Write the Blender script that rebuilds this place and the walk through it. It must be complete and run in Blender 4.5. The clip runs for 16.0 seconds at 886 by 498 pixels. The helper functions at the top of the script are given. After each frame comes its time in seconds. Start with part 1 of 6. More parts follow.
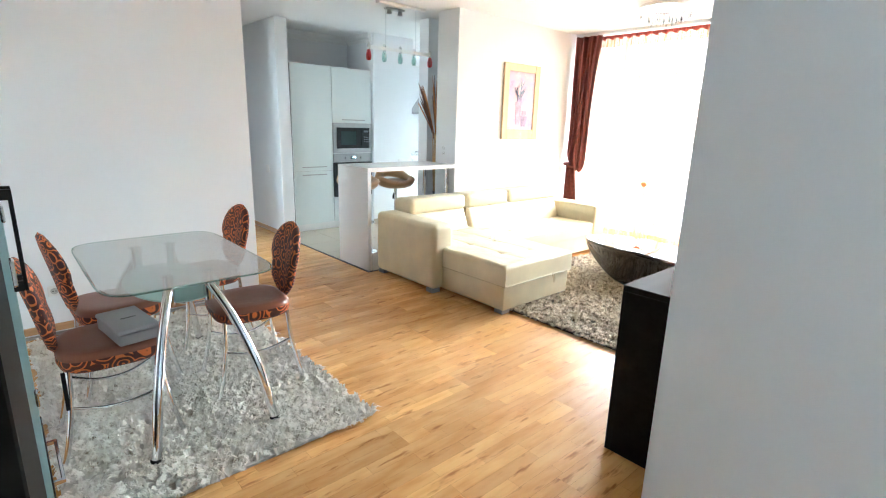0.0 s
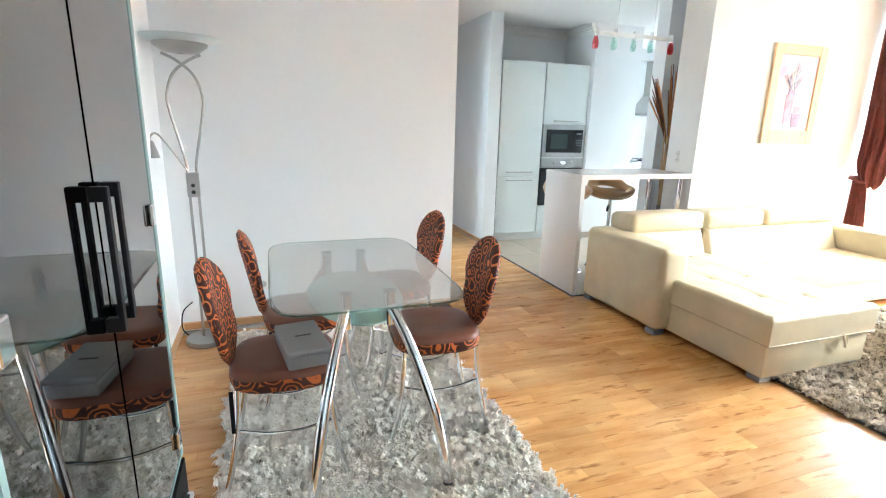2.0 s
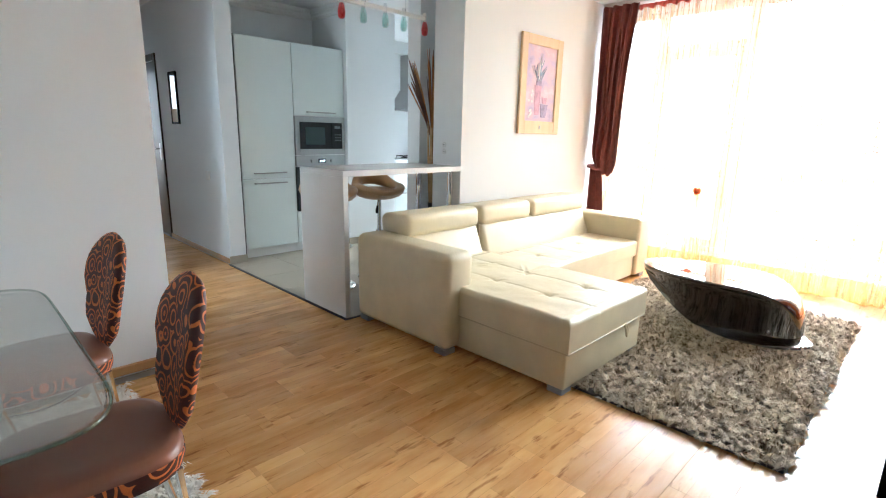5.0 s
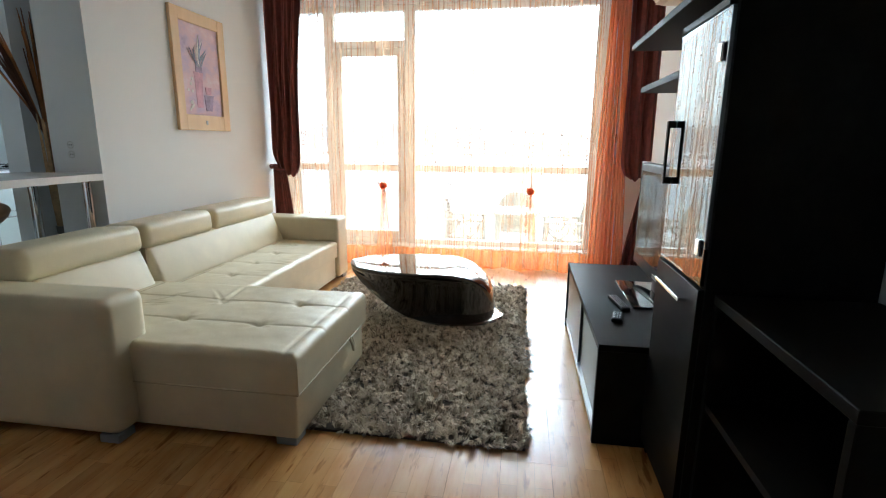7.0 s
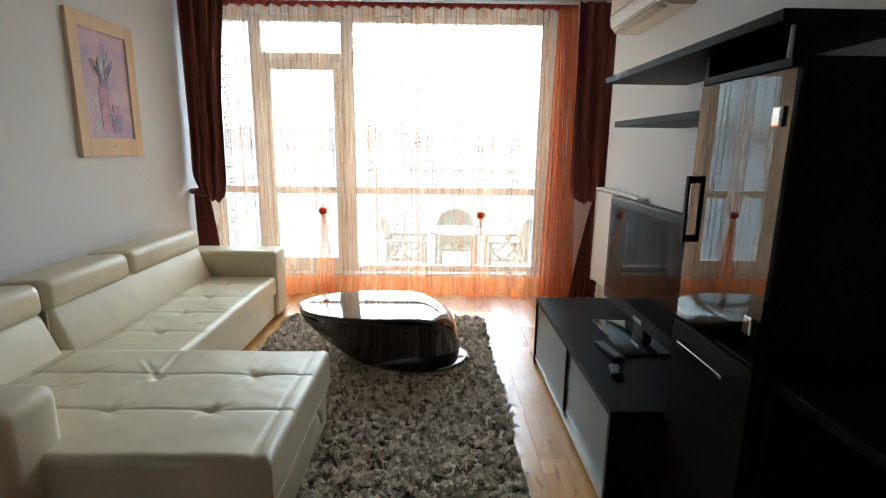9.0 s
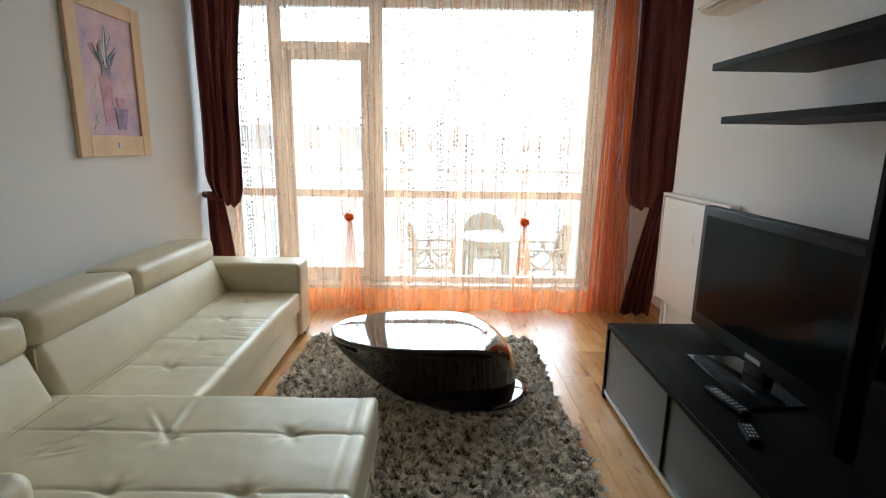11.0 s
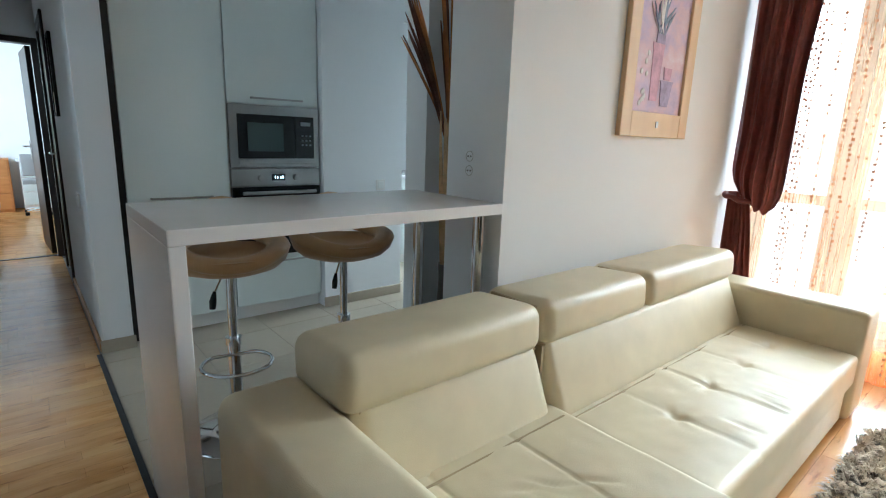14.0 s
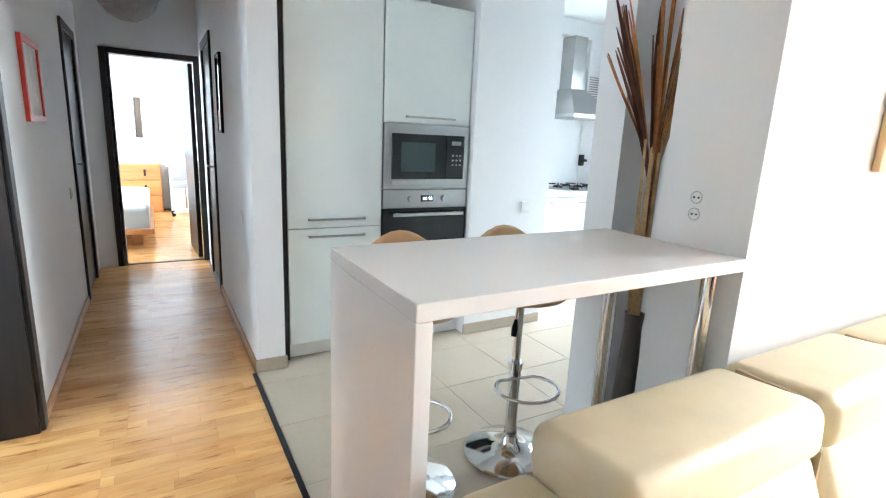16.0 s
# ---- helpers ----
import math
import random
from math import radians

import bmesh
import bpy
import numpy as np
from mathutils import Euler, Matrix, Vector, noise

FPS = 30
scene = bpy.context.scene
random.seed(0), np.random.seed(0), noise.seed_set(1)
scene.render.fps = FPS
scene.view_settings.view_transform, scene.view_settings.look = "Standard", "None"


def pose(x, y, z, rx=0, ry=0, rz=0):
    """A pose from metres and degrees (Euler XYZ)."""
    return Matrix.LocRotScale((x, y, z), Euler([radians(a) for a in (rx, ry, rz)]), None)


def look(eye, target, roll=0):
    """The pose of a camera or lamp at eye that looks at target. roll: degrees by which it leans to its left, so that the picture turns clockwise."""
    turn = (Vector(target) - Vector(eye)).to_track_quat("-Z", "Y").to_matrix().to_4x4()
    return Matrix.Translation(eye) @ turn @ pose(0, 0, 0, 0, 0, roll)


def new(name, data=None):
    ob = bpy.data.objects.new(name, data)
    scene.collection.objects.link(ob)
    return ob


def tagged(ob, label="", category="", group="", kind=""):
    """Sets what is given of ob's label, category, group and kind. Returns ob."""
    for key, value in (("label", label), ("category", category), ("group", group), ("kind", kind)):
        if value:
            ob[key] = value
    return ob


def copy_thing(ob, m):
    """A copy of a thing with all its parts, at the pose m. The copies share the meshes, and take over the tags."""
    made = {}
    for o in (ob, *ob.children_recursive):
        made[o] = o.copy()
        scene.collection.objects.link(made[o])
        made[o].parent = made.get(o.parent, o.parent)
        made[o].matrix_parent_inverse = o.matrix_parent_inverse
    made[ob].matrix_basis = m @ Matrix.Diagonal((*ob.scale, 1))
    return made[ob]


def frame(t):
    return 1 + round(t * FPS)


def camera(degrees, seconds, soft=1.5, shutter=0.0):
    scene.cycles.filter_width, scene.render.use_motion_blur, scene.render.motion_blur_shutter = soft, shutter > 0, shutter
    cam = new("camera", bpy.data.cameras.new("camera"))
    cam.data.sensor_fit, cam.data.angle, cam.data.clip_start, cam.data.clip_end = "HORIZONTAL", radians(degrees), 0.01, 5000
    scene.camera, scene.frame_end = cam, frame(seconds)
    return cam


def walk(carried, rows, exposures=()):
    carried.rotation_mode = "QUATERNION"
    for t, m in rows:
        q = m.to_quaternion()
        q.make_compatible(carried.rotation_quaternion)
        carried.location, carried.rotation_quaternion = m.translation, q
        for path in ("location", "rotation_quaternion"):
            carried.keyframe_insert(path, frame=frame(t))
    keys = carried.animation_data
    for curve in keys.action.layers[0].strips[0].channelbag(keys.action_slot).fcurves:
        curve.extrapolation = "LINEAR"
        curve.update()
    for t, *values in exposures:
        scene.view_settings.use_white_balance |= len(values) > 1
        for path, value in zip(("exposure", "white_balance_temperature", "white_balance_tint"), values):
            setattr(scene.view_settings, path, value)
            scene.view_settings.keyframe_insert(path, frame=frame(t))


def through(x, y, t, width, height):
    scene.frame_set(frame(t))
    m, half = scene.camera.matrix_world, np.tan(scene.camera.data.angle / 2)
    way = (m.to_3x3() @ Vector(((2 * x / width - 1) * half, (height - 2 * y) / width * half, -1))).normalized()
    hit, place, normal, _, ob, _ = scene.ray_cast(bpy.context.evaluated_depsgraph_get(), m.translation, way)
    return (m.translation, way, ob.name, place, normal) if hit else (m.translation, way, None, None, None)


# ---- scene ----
cam = camera(83.2, 16.0, soft=1.1)
PATH = [
    (0, (-0.163, -0.2, 1.45), (1.134, 1.242, 0.962), 1.6),
    (0.5, (-0.084, -0.067, 1.423), (0.977, 1.556, 0.934), 1.5),
    (1, (-0.032, 0.092, 1.422), (0.812, 1.839, 0.934), 1.6),
    (1.5, (0.011, 0.228, 1.411), (0.702, 2.04, 0.925), 1.4),
    (2, (0.094, 0.393, 1.384), (0.739, 2.223, 0.901), 1.4),
    (2.5, (0.177, 0.536, 1.372), (0.818, 2.37, 0.895), 1.4),
    (3, (0.227, 0.647, 1.345), (0.877, 2.479, 0.873), 1.4),
    (5.5, (0.73, 1.14, 1.24), (2.319, 2.271, 0.802), 1.2),
    (6, (0.829, 1.222, 1.218), (2.582, 2.085, 0.79), 1.0),
    (6.5, (0.891, 1.317, 1.23), (2.769, 1.857, 0.807), 0.7),
    (7, (0.95, 1.358, 1.222), (2.882, 1.66, 0.801), 0.5),
    (7.5, (1.058, 1.432, 1.216), (3.007, 1.591, 0.793), 0.4),
    (8, (1.155, 1.498, 1.249), (3.11, 1.559, 0.83), 0.5),
    (8.5, (1.226, 1.578, 1.302), (3.183, 1.579, 0.889), 0.6),
    (9, (1.224, 1.678, 1.386), (3.182, 1.649, 0.979), 0.7),
    (9.5, (1.24, 1.726, 1.427), (3.199, 1.708, 1.02), 0.6),
    (12, (2.009, 2.141, 1.354), (3.964, 2.147, 0.929), 1.3),
    (12.5, (2.072, 2.234, 1.345), (3.973, 2.68, 0.915), 1.8),
    (13, (2.112, 2.379, 1.336), (3.885, 3.187, 0.886), 2.3),
    (13.5, (2.201, 2.504, 1.259), (3.738, 3.711, 0.834), 1.7),
    (14, (2.233, 2.56, 1.246), (3.5, 4.046, 0.817), 2.0),
    (14.5, (2.225, 2.592, 1.253), (3.324, 4.206, 0.823), 2.4),
    (15, (2.2, 2.702, 1.271), (3.223, 4.366, 0.838), 2.5),
    (15.5, (2.119, 2.867, 1.304), (3.113, 4.549, 0.874), 2.7),
    (16, (2.054, 3.013, 1.334), (3.036, 4.702, 0.906), 2.6),
]

EXPOSURES = [(0.0, 4.3, 5250, 0), (3.0, 4.5, 5400, 2), (5.5, 3.3, 5250, 1), (7.0, 2.3, 5100, -3), (9.5, 1.88, 5050, -3), (12.0, 1.5, 5250, -3), (13.0, 1.2, 5500, 0), (13.4, 1.45, 5400, -1), (14.0, 2.65, 5100, -2), (14.5, 3.3, 5050, -1), (15.2, 3.75, 5250, 2), (16.0, 4.22, 5450, 5)]
walk(cam, [(t, look(eye, target, roll)) for t, eye, target, roll in PATH], EXPOSURES)

# ---- world and light ----
world = bpy.data.worlds.new("world")
scene.world = world
world.use_nodes = True
wn = world.node_tree
sky = wn.nodes.new("ShaderNodeTexSky")
sky.sky_type = "NISHITA"
sky.sun_disc = False
sky.sun_elevation, sky.sun_rotation = radians(33), radians(95)
sky.dust_density = 4.0
pale = wn.nodes.new("ShaderNodeHueSaturation")
pale.inputs["Saturation"].default_value = 0.18
wn.links.new(sky.outputs[0], pale.inputs["Color"])
wn.links.new(pale.outputs[0], wn.nodes["Background"].inputs[0])
wn.nodes["Background"].inputs[1].default_value = 0.08
sun = new("sun", bpy.data.lights.new("sun", "SUN"))
sun.data.energy, sun.data.angle, sun.data.color = 1.5, radians(60), (1, 0.97, 0.93)
sun.matrix_world = look((20, -1.8, 13), (0, 0, 0))


def fill_light(at, target, width, height, watts):
    """An added lamp in an unseen window's opening, to brighten the rooms beyond."""
    lamp = new("fill_light", bpy.data.lights.new("fill_light", "AREA"))
    lamp.data.shape, lamp.data.size, lamp.data.size_y, lamp.data.energy = "RECTANGLE", width, height, watts
    lamp.data.color = (1, 0.98, 0.95)
    lamp.matrix_world = look(at, target)


# Added lamps: both lift the brightness of the hall.
fill_light((0.29, 10.6, 1.45), (3.0, 10.6, 1.45), 2.2, 1.7, 10)
fill_light((-0.50, 5.7, 1.4), (3.0, 5.7, 1.4), 2.6, 2.0, 4)


# ---- building helpers ----
def obj_from(bm, name, mat, parent=None, label="", smooth=None):
    me = bpy.data.meshes.new(name)
    bm.to_mesh(me)
    bm.free()
    if smooth:
        me.shade_smooth()
        if smooth < 180:
            me.set_sharp_from_angle(angle=radians(smooth))
    for m in (mat if isinstance(mat, (list, tuple)) else [mat]):
        me.materials.append(m)
    ob = new(name, me)
    if parent is not None:
        ob.parent = parent
    if label:
        ob["label"] = label
    return ob


def part(name, bm, mat, parent, label="", smooth=None):
    return obj_from(bm, name, mat, parent, label, smooth)


def thing(name, at, label, category, group="", turn=0):
    ob = new(name)
    ob.empty_display_size = 0.1
    ob.matrix_world = pose(*at, 0, 0, turn)
    return tagged(ob, label, category, group)


def add_box(bm, x0, x1, y0, y1, z0, z1, r=0.0, seg=2, m=None):
    made = bmesh.ops.create_cube(bm, size=1)["verts"]
    for v in made:
        v.co = Vector((x0 + (v.co.x + .5) * (x1 - x0), y0 + (v.co.y + .5) * (y1 - y0), z0 + (v.co.z + .5) * (z1 - z0)))
    if m is not None:
        bmesh.ops.transform(bm, matrix=m, verts=made)
    if r > 0:
        edges = list({e for v in made for e in v.link_edges})
        bmesh.ops.bevel(bm, geom=edges, offset=r, segments=seg, affect="EDGES", profile=0.5)
    return bm


def box(x0, x1, y0, y1, z0, z1, r=0.0, seg=2, m=None):
    return add_box(bmesh.new(), x0, x1, y0, y1, z0, z1, r, seg, m)


def add_tube(bm, pts, radius, sides=10, closed=False):
    """A round bar along the points; radius a number or one for each point."""
    pts = [Vector(p) for p in pts]
    n = len(pts)
    rad = radius if isinstance(radius, (list, tuple)) else [radius] * n
    rings, up = [], None
    for i, p in enumerate(pts):
        a = pts[i - 1] if (i or closed) else p
        b = pts[(i + 1) % n] if (i < n - 1 or closed) else p
        d = (b - a).normalized()
        if up is None:
            up = d.orthogonal().normalized()
        up = (up - d * up.dot(d)).normalized()
        side = d.cross(up)
        rings.append([bm.verts.new(p + (up * math.cos(k * math.tau / sides) + side * math.sin(k * math.tau / sides)) * rad[i]) for k in range(sides)])
    pairs = list(zip(rings, rings[1:])) + ([(rings[-1], rings[0])] if closed else [])
    for r0, r1 in pairs:
        for k in range(sides):
            bm.faces.new((r0[k], r0[(k + 1) % sides], r1[(k + 1) % sides], r1[k]))
    if not closed:
        bm.faces.new(rings[0][::-1])
        bm.faces.new(rings[-1])
    return bm


def tube(pts, radius, sides=10, closed=False):
    return add_tube(bmesh.new(), pts, radius, sides, closed)


def add_lathe(bm, profile, at=(0, 0, 0), sides=24, sx=1.0, sy=1.0):
    """A turned shape from (radius, height) pairs."""
    at = Vector(at)
    rings = []
    for r, z in profile:
        if r < 1e-5:
            rings.append([bm.verts.new(at + Vector((0, 0, z)))])
        else:
            rings.append([bm.verts.new(at + Vector((r * sx * math.cos(k * math.tau / sides), r * sy * math.sin(k * math.tau / sides), z))) for k in range(sides)])
    for r0, r1 in zip(rings, rings[1:]):
        for k in range(sides):
            a, b = r0[k % len(r0)], r0[(k + 1) % len(r0)]
            c, d = r1[(k + 1) % len(r1)], r1[k % len(r1)]
            face = [v for j, v in enumerate((a, b, c, d)) if v not in (a, b, c, d)[:j]]
            if len(face) > 2:
                bm.faces.new(face)
    bmesh.ops.recalc_face_normals(bm, faces=bm.faces[:])
    return bm


def lathe(profile, at=(0, 0, 0), sides=24, sx=1.0, sy=1.0):
    return add_lathe(bmesh.new(), profile, at, sides, sx, sy)


def spline(pts, steps=6):
    """Points along a smooth curve through the given ones."""
    p = [Vector(q) for q in pts]
    p = [2 * p[0] - p[1]] + p + [2 * p[-1] - p[-2]]
    out = []
    for i in range(1, len(p) - 2):
        for k in range(steps):
            t = k / steps
            out.append(0.5 * (2 * p[i] + (p[i + 1] - p[i - 1]) * t + (2 * p[i - 1] - 5 * p[i] + 4 * p[i + 1] - p[i + 2]) * t * t
                              + (3 * p[i] - p[i - 1] - 3 * p[i + 1] + p[i + 2]) * t ** 3))
    return out + [p[-2]]


def pad(x0, x1, y0, y1, z0, z1, r, dip=None, n=44):
    """A soft upholstered block: rounded top edges and a top that dips where dip(x, y) says."""
    bm = bmesh.new()

    def lines(a, b):
        e = [r * (1 - math.cos(k / 5 * math.pi / 2)) for k in range(6)]
        inner = list(np.linspace(a + r, b - r, n)[1:-1])
        return [a + q for q in e] + inner + [b - q for q in e[::-1]]
    xs, ys = lines(x0, x1), lines(y0, y1)
    top = []
    for x in xs:
        row = []
        for y in ys:
            d = min(x - x0, x1 - x, y - y0, y1 - y)
            z = z1 - (r - math.sqrt(max(0, r * r - (r - min(d, r)) ** 2)))
            z -= dip(x, y) if dip else 0
            row.append(bm.verts.new((x, y, z)))
        top.append(row)
    for i in range(len(xs) - 1):
        for j in range(len(ys) - 1):
            bm.faces.new((top[i][j], top[i + 1][j], top[i + 1][j + 1], top[i][j + 1]))
    ring = [top[i][0] for i in range(len(xs))] + [top[-1][j] for j in range(1, len(ys))] + [top[i][-1] for i in range(len(xs) - 2, -1, -1)] + [top[0][j] for j in range(len(ys) - 2, 0, -1)]
    low = [bm.verts.new((v.co.x, v.co.y, z0)) for v in ring]
    for k in range(len(ring)):
        q = (k + 1) % len(ring)
        bm.faces.new((ring[k], low[k], low[q], ring[q]))
    bm.faces.new(low)
    bmesh.ops.recalc_face_normals(bm, faces=bm.faces[:])
    return bm


# ---- materials ----
def nodes_of(name):
    m = bpy.data.materials.new(name)
    m.use_nodes = True
    nt = m.node_tree
    return m, nt, nt.nodes["Principled BSDF"]


def ramp(nt, source, stops):
    r = nt.nodes.new("ShaderNodeValToRGB")
    while len(r.color_ramp.elements) < len(stops):
        r.color_ramp.elements.new(0.5)
    for e, (at, c) in zip(r.color_ramp.elements, stops):
        e.position, e.color = at, (*c, 1)
    nt.links.new(source, r.inputs[0])
    return r.outputs[0]


def coords(nt, scale=(1, 1, 1), kind="Object"):
    c = nt.nodes.new("ShaderNodeTexCoord")
    m = nt.nodes.new("ShaderNodeMapping")
    m.inputs["Scale"].default_value = scale
    nt.links.new(c.outputs[kind], m.inputs[0])
    return m.outputs[0]


def noise_tex(nt, vec, scale, detail=4.0, rough=0.55):
    n = nt.nodes.new("ShaderNodeTexNoise")
    n.inputs["Scale"].default_value, n.inputs["Detail"].default_value, n.inputs["Roughness"].default_value = scale, detail, rough
    nt.links.new(vec, n.inputs["Vector"])
    return n.outputs["Fac"]


def bump(nt, bsdf, height, strength, distance):
    b = nt.nodes.new("ShaderNodeBump")
    b.inputs["Strength"].default_value, b.inputs["Distance"].default_value = strength, distance
    nt.links.new(height, b.inputs["Height"])
    nt.links.new(b.outputs[0], bsdf.inputs["Normal"])


def mix_color(nt, fac, a, b, blend="MIX"):
    m = nt.nodes.new("ShaderNodeMix")
    m.data_type, m.blend_type = "RGBA", blend
    for sock, v in ((m.inputs[0], fac), (m.inputs[6], a), (m.inputs[7], b)):
        if isinstance(v, bpy.types.NodeSocket):
            nt.links.new(v, sock)
        else:
            sock.default_value = v if isinstance(v, (int, float)) else (*v, 1)
    return m.outputs[2]


def surface(name, color, rough=0.5, metal=0.0, vary=0.06, scale=3.0, fine=60.0, relief=0.05, depth=0.002, coat=0.0, kind="Object"):
    """A plain surface with broad and fine variation, slight relief and uneven gloss."""
    m, nt, p = nodes_of(name)
    v = coords(nt, kind=kind)
    big, small = noise_tex(nt, v, scale, 3), noise_tex(nt, v, fine, 5)
    lo, hi = [tuple(max(0, min(1, c * k)) for c in color) for k in (1 - vary, 1 + vary)]
    c = mix_color(nt, 0.35, ramp(nt, big, [(0.3, lo), (0.7, hi)]), ramp(nt, small, [(0.3, lo), (0.7, hi)]))
    nt.links.new(c, p.inputs["Base Color"])
    rr = nt.nodes.new("ShaderNodeMapRange")
    rr.inputs["To Min"].default_value, rr.inputs["To Max"].default_value = max(0, rough - 0.06), min(1, rough + 0.06)
    nt.links.new(big, rr.inputs["Value"])
    nt.links.new(rr.outputs[0], p.inputs["Roughness"])
    p.inputs["Metallic"].default_value = metal
    p.inputs["Coat Weight"].default_value = coat
    p.inputs["Coat Roughness"].default_value = 0.05
    if relief:
        bump(nt, p, small, relief, depth)
    return m


def leather(name, color):
    m, nt, p = nodes_of(name)
    v = coords(nt)
    vor = nt.nodes.new("ShaderNodeTexVoronoi")
    vor.inputs["Scale"].default_value = 420
    nt.links.new(v, vor.inputs["Vector"])
    big = noise_tex(nt, v, 5, 4)
    lo, hi = [tuple(c * k for c in color) for k in (0.9, 1.06)]
    nt.links.new(ramp(nt, big, [(0.3, lo), (0.75, hi)]), p.inputs["Base Color"])
    p.inputs["Roughness"].default_value = 0.36
    wr = noise_tex(nt, coords(nt, (1, 1, 1)), 14, 5)
    h = mix_color(nt, 0.5, vor.outputs["Distance"], wr)
    bump(nt, p, h, 0.16, 0.004)
    return m


def wood_plank(name, stops, grain=(1.2, 16, 16), rough=0.3, relief=0.08, strips=False):
    """Wood with long grain along x; each board differs."""
    m, nt, p = nodes_of(name)
    info = nt.nodes.new("ShaderNodeObjectInfo")
    c = nt.nodes.new("ShaderNodeTexCoord")
    off = nt.nodes.new("ShaderNodeVectorMath")
    off.operation = "MULTIPLY_ADD"
    comb = nt.nodes.new("ShaderNodeCombineXYZ")
    for k in range(3):
        nt.links.new(info.outputs["Random"], comb.inputs[k])
    off.inputs[1].default_value = (37, 91, 53)
    nt.links.new(comb.outputs[0], off.inputs[0])
    nt.links.new(c.outputs["Object"], off.inputs[2])
    mp = nt.nodes.new("ShaderNodeMapping")
    mp.inputs["Scale"].default_value = grain
    nt.links.new(off.outputs[0], mp.inputs[0])
    g = noise_tex(nt, mp.outputs[0], 2.2, 6, 0.62)
    mp2 = nt.nodes.new("ShaderNodeMapping")
    mp2.inputs["Scale"].default_value = (grain[0] * 0.8, grain[1] * 0.32, grain[2] * 0.32)
    nt.links.new(off.outputs[0], mp2.inputs[0])
    blotch = noise_tex(nt, mp2.outputs[0], 2.0, 3, 0.5)
    mixv = nt.nodes.new("ShaderNodeMath")
    mixv.operation = "MULTIPLY_ADD"
    mixv.inputs[1].default_value = 0.55
    nt.links.new(blotch, mixv.inputs[0])
    half = nt.nodes.new("ShaderNodeMath")
    half.operation = "MULTIPLY"
    half.inputs[1].default_value = 0.45
    nt.links.new(g, half.inputs[0])
    nt.links.new(half.outputs[0], mixv.inputs[2])
    col = ramp(nt, mixv.outputs[0], stops)
    if strips:
        br = nt.nodes.new("ShaderNodeTexBrick")
        br.inputs["Scale"].default_value = 1.0
        br.inputs["Brick Width"].default_value, br.inputs["Row Height"].default_value = 0.43, 0.0643
        br.inputs["Mortar Size"].default_value, br.inputs["Bias"].default_value = 0.0006, 0.0
        br.inputs["Color1"].default_value, br.inputs["Color2"].default_value, br.inputs["Mortar"].default_value = (0.80, 0.76, 0.72, 1), (1.0, 1.0, 1.0, 1), (0.55, 0.48, 0.42, 1)
        off2 = nt.nodes.new("ShaderNodeVectorMath")
        off2.operation = "MULTIPLY_ADD"
        off2.inputs[1].default_value = (7.3, 0.0, 0.0)
        nt.links.new(comb.outputs[0], off2.inputs[0])
        shift = nt.nodes.new("ShaderNodeVectorMath")
        shift.inputs[1].default_value = (0, 0.09645, 0)
        nt.links.new(c.outputs["Object"], shift.inputs[0])
        nt.links.new(shift.outputs[0], off2.inputs[2])
        nt.links.new(off2.outputs[0], br.inputs["Vector"])
        col = mix_color(nt, 1.0, col, br.outputs["Color"], "MULTIPLY")
        mp3 = nt.nodes.new("ShaderNodeMapping")
        mp3.inputs["Scale"].default_value = (5, 26, 26)
        nt.links.new(off.outputs[0], mp3.inputs[0])
        fleck = ramp(nt, noise_tex(nt, mp3.outputs[0], 1.0, 3, 0.6), [(0.30, (0.42, 0.28, 0.19)), (0.41, (1, 1, 1))])
        col = mix_color(nt, 0.8, col, fleck, "MULTIPLY")
    tone = nt.nodes.new("ShaderNodeHueSaturation")
    mr = nt.nodes.new("ShaderNodeMapRange")
    mr.inputs["To Min"].default_value, mr.inputs["To Max"].default_value = 0.86, 1.1
    nt.links.new(info.outputs["Random"], mr.inputs["Value"])
    nt.links.new(mr.outputs[0], tone.inputs["Value"])
    nt.links.new(col, tone.inputs["Color"])
    nt.links.new(tone.outputs[0], p.inputs["Base Color"])
    p.inputs["Roughness"].default_value = rough
    bump(nt, p, g, relief, 0.002)
    return m


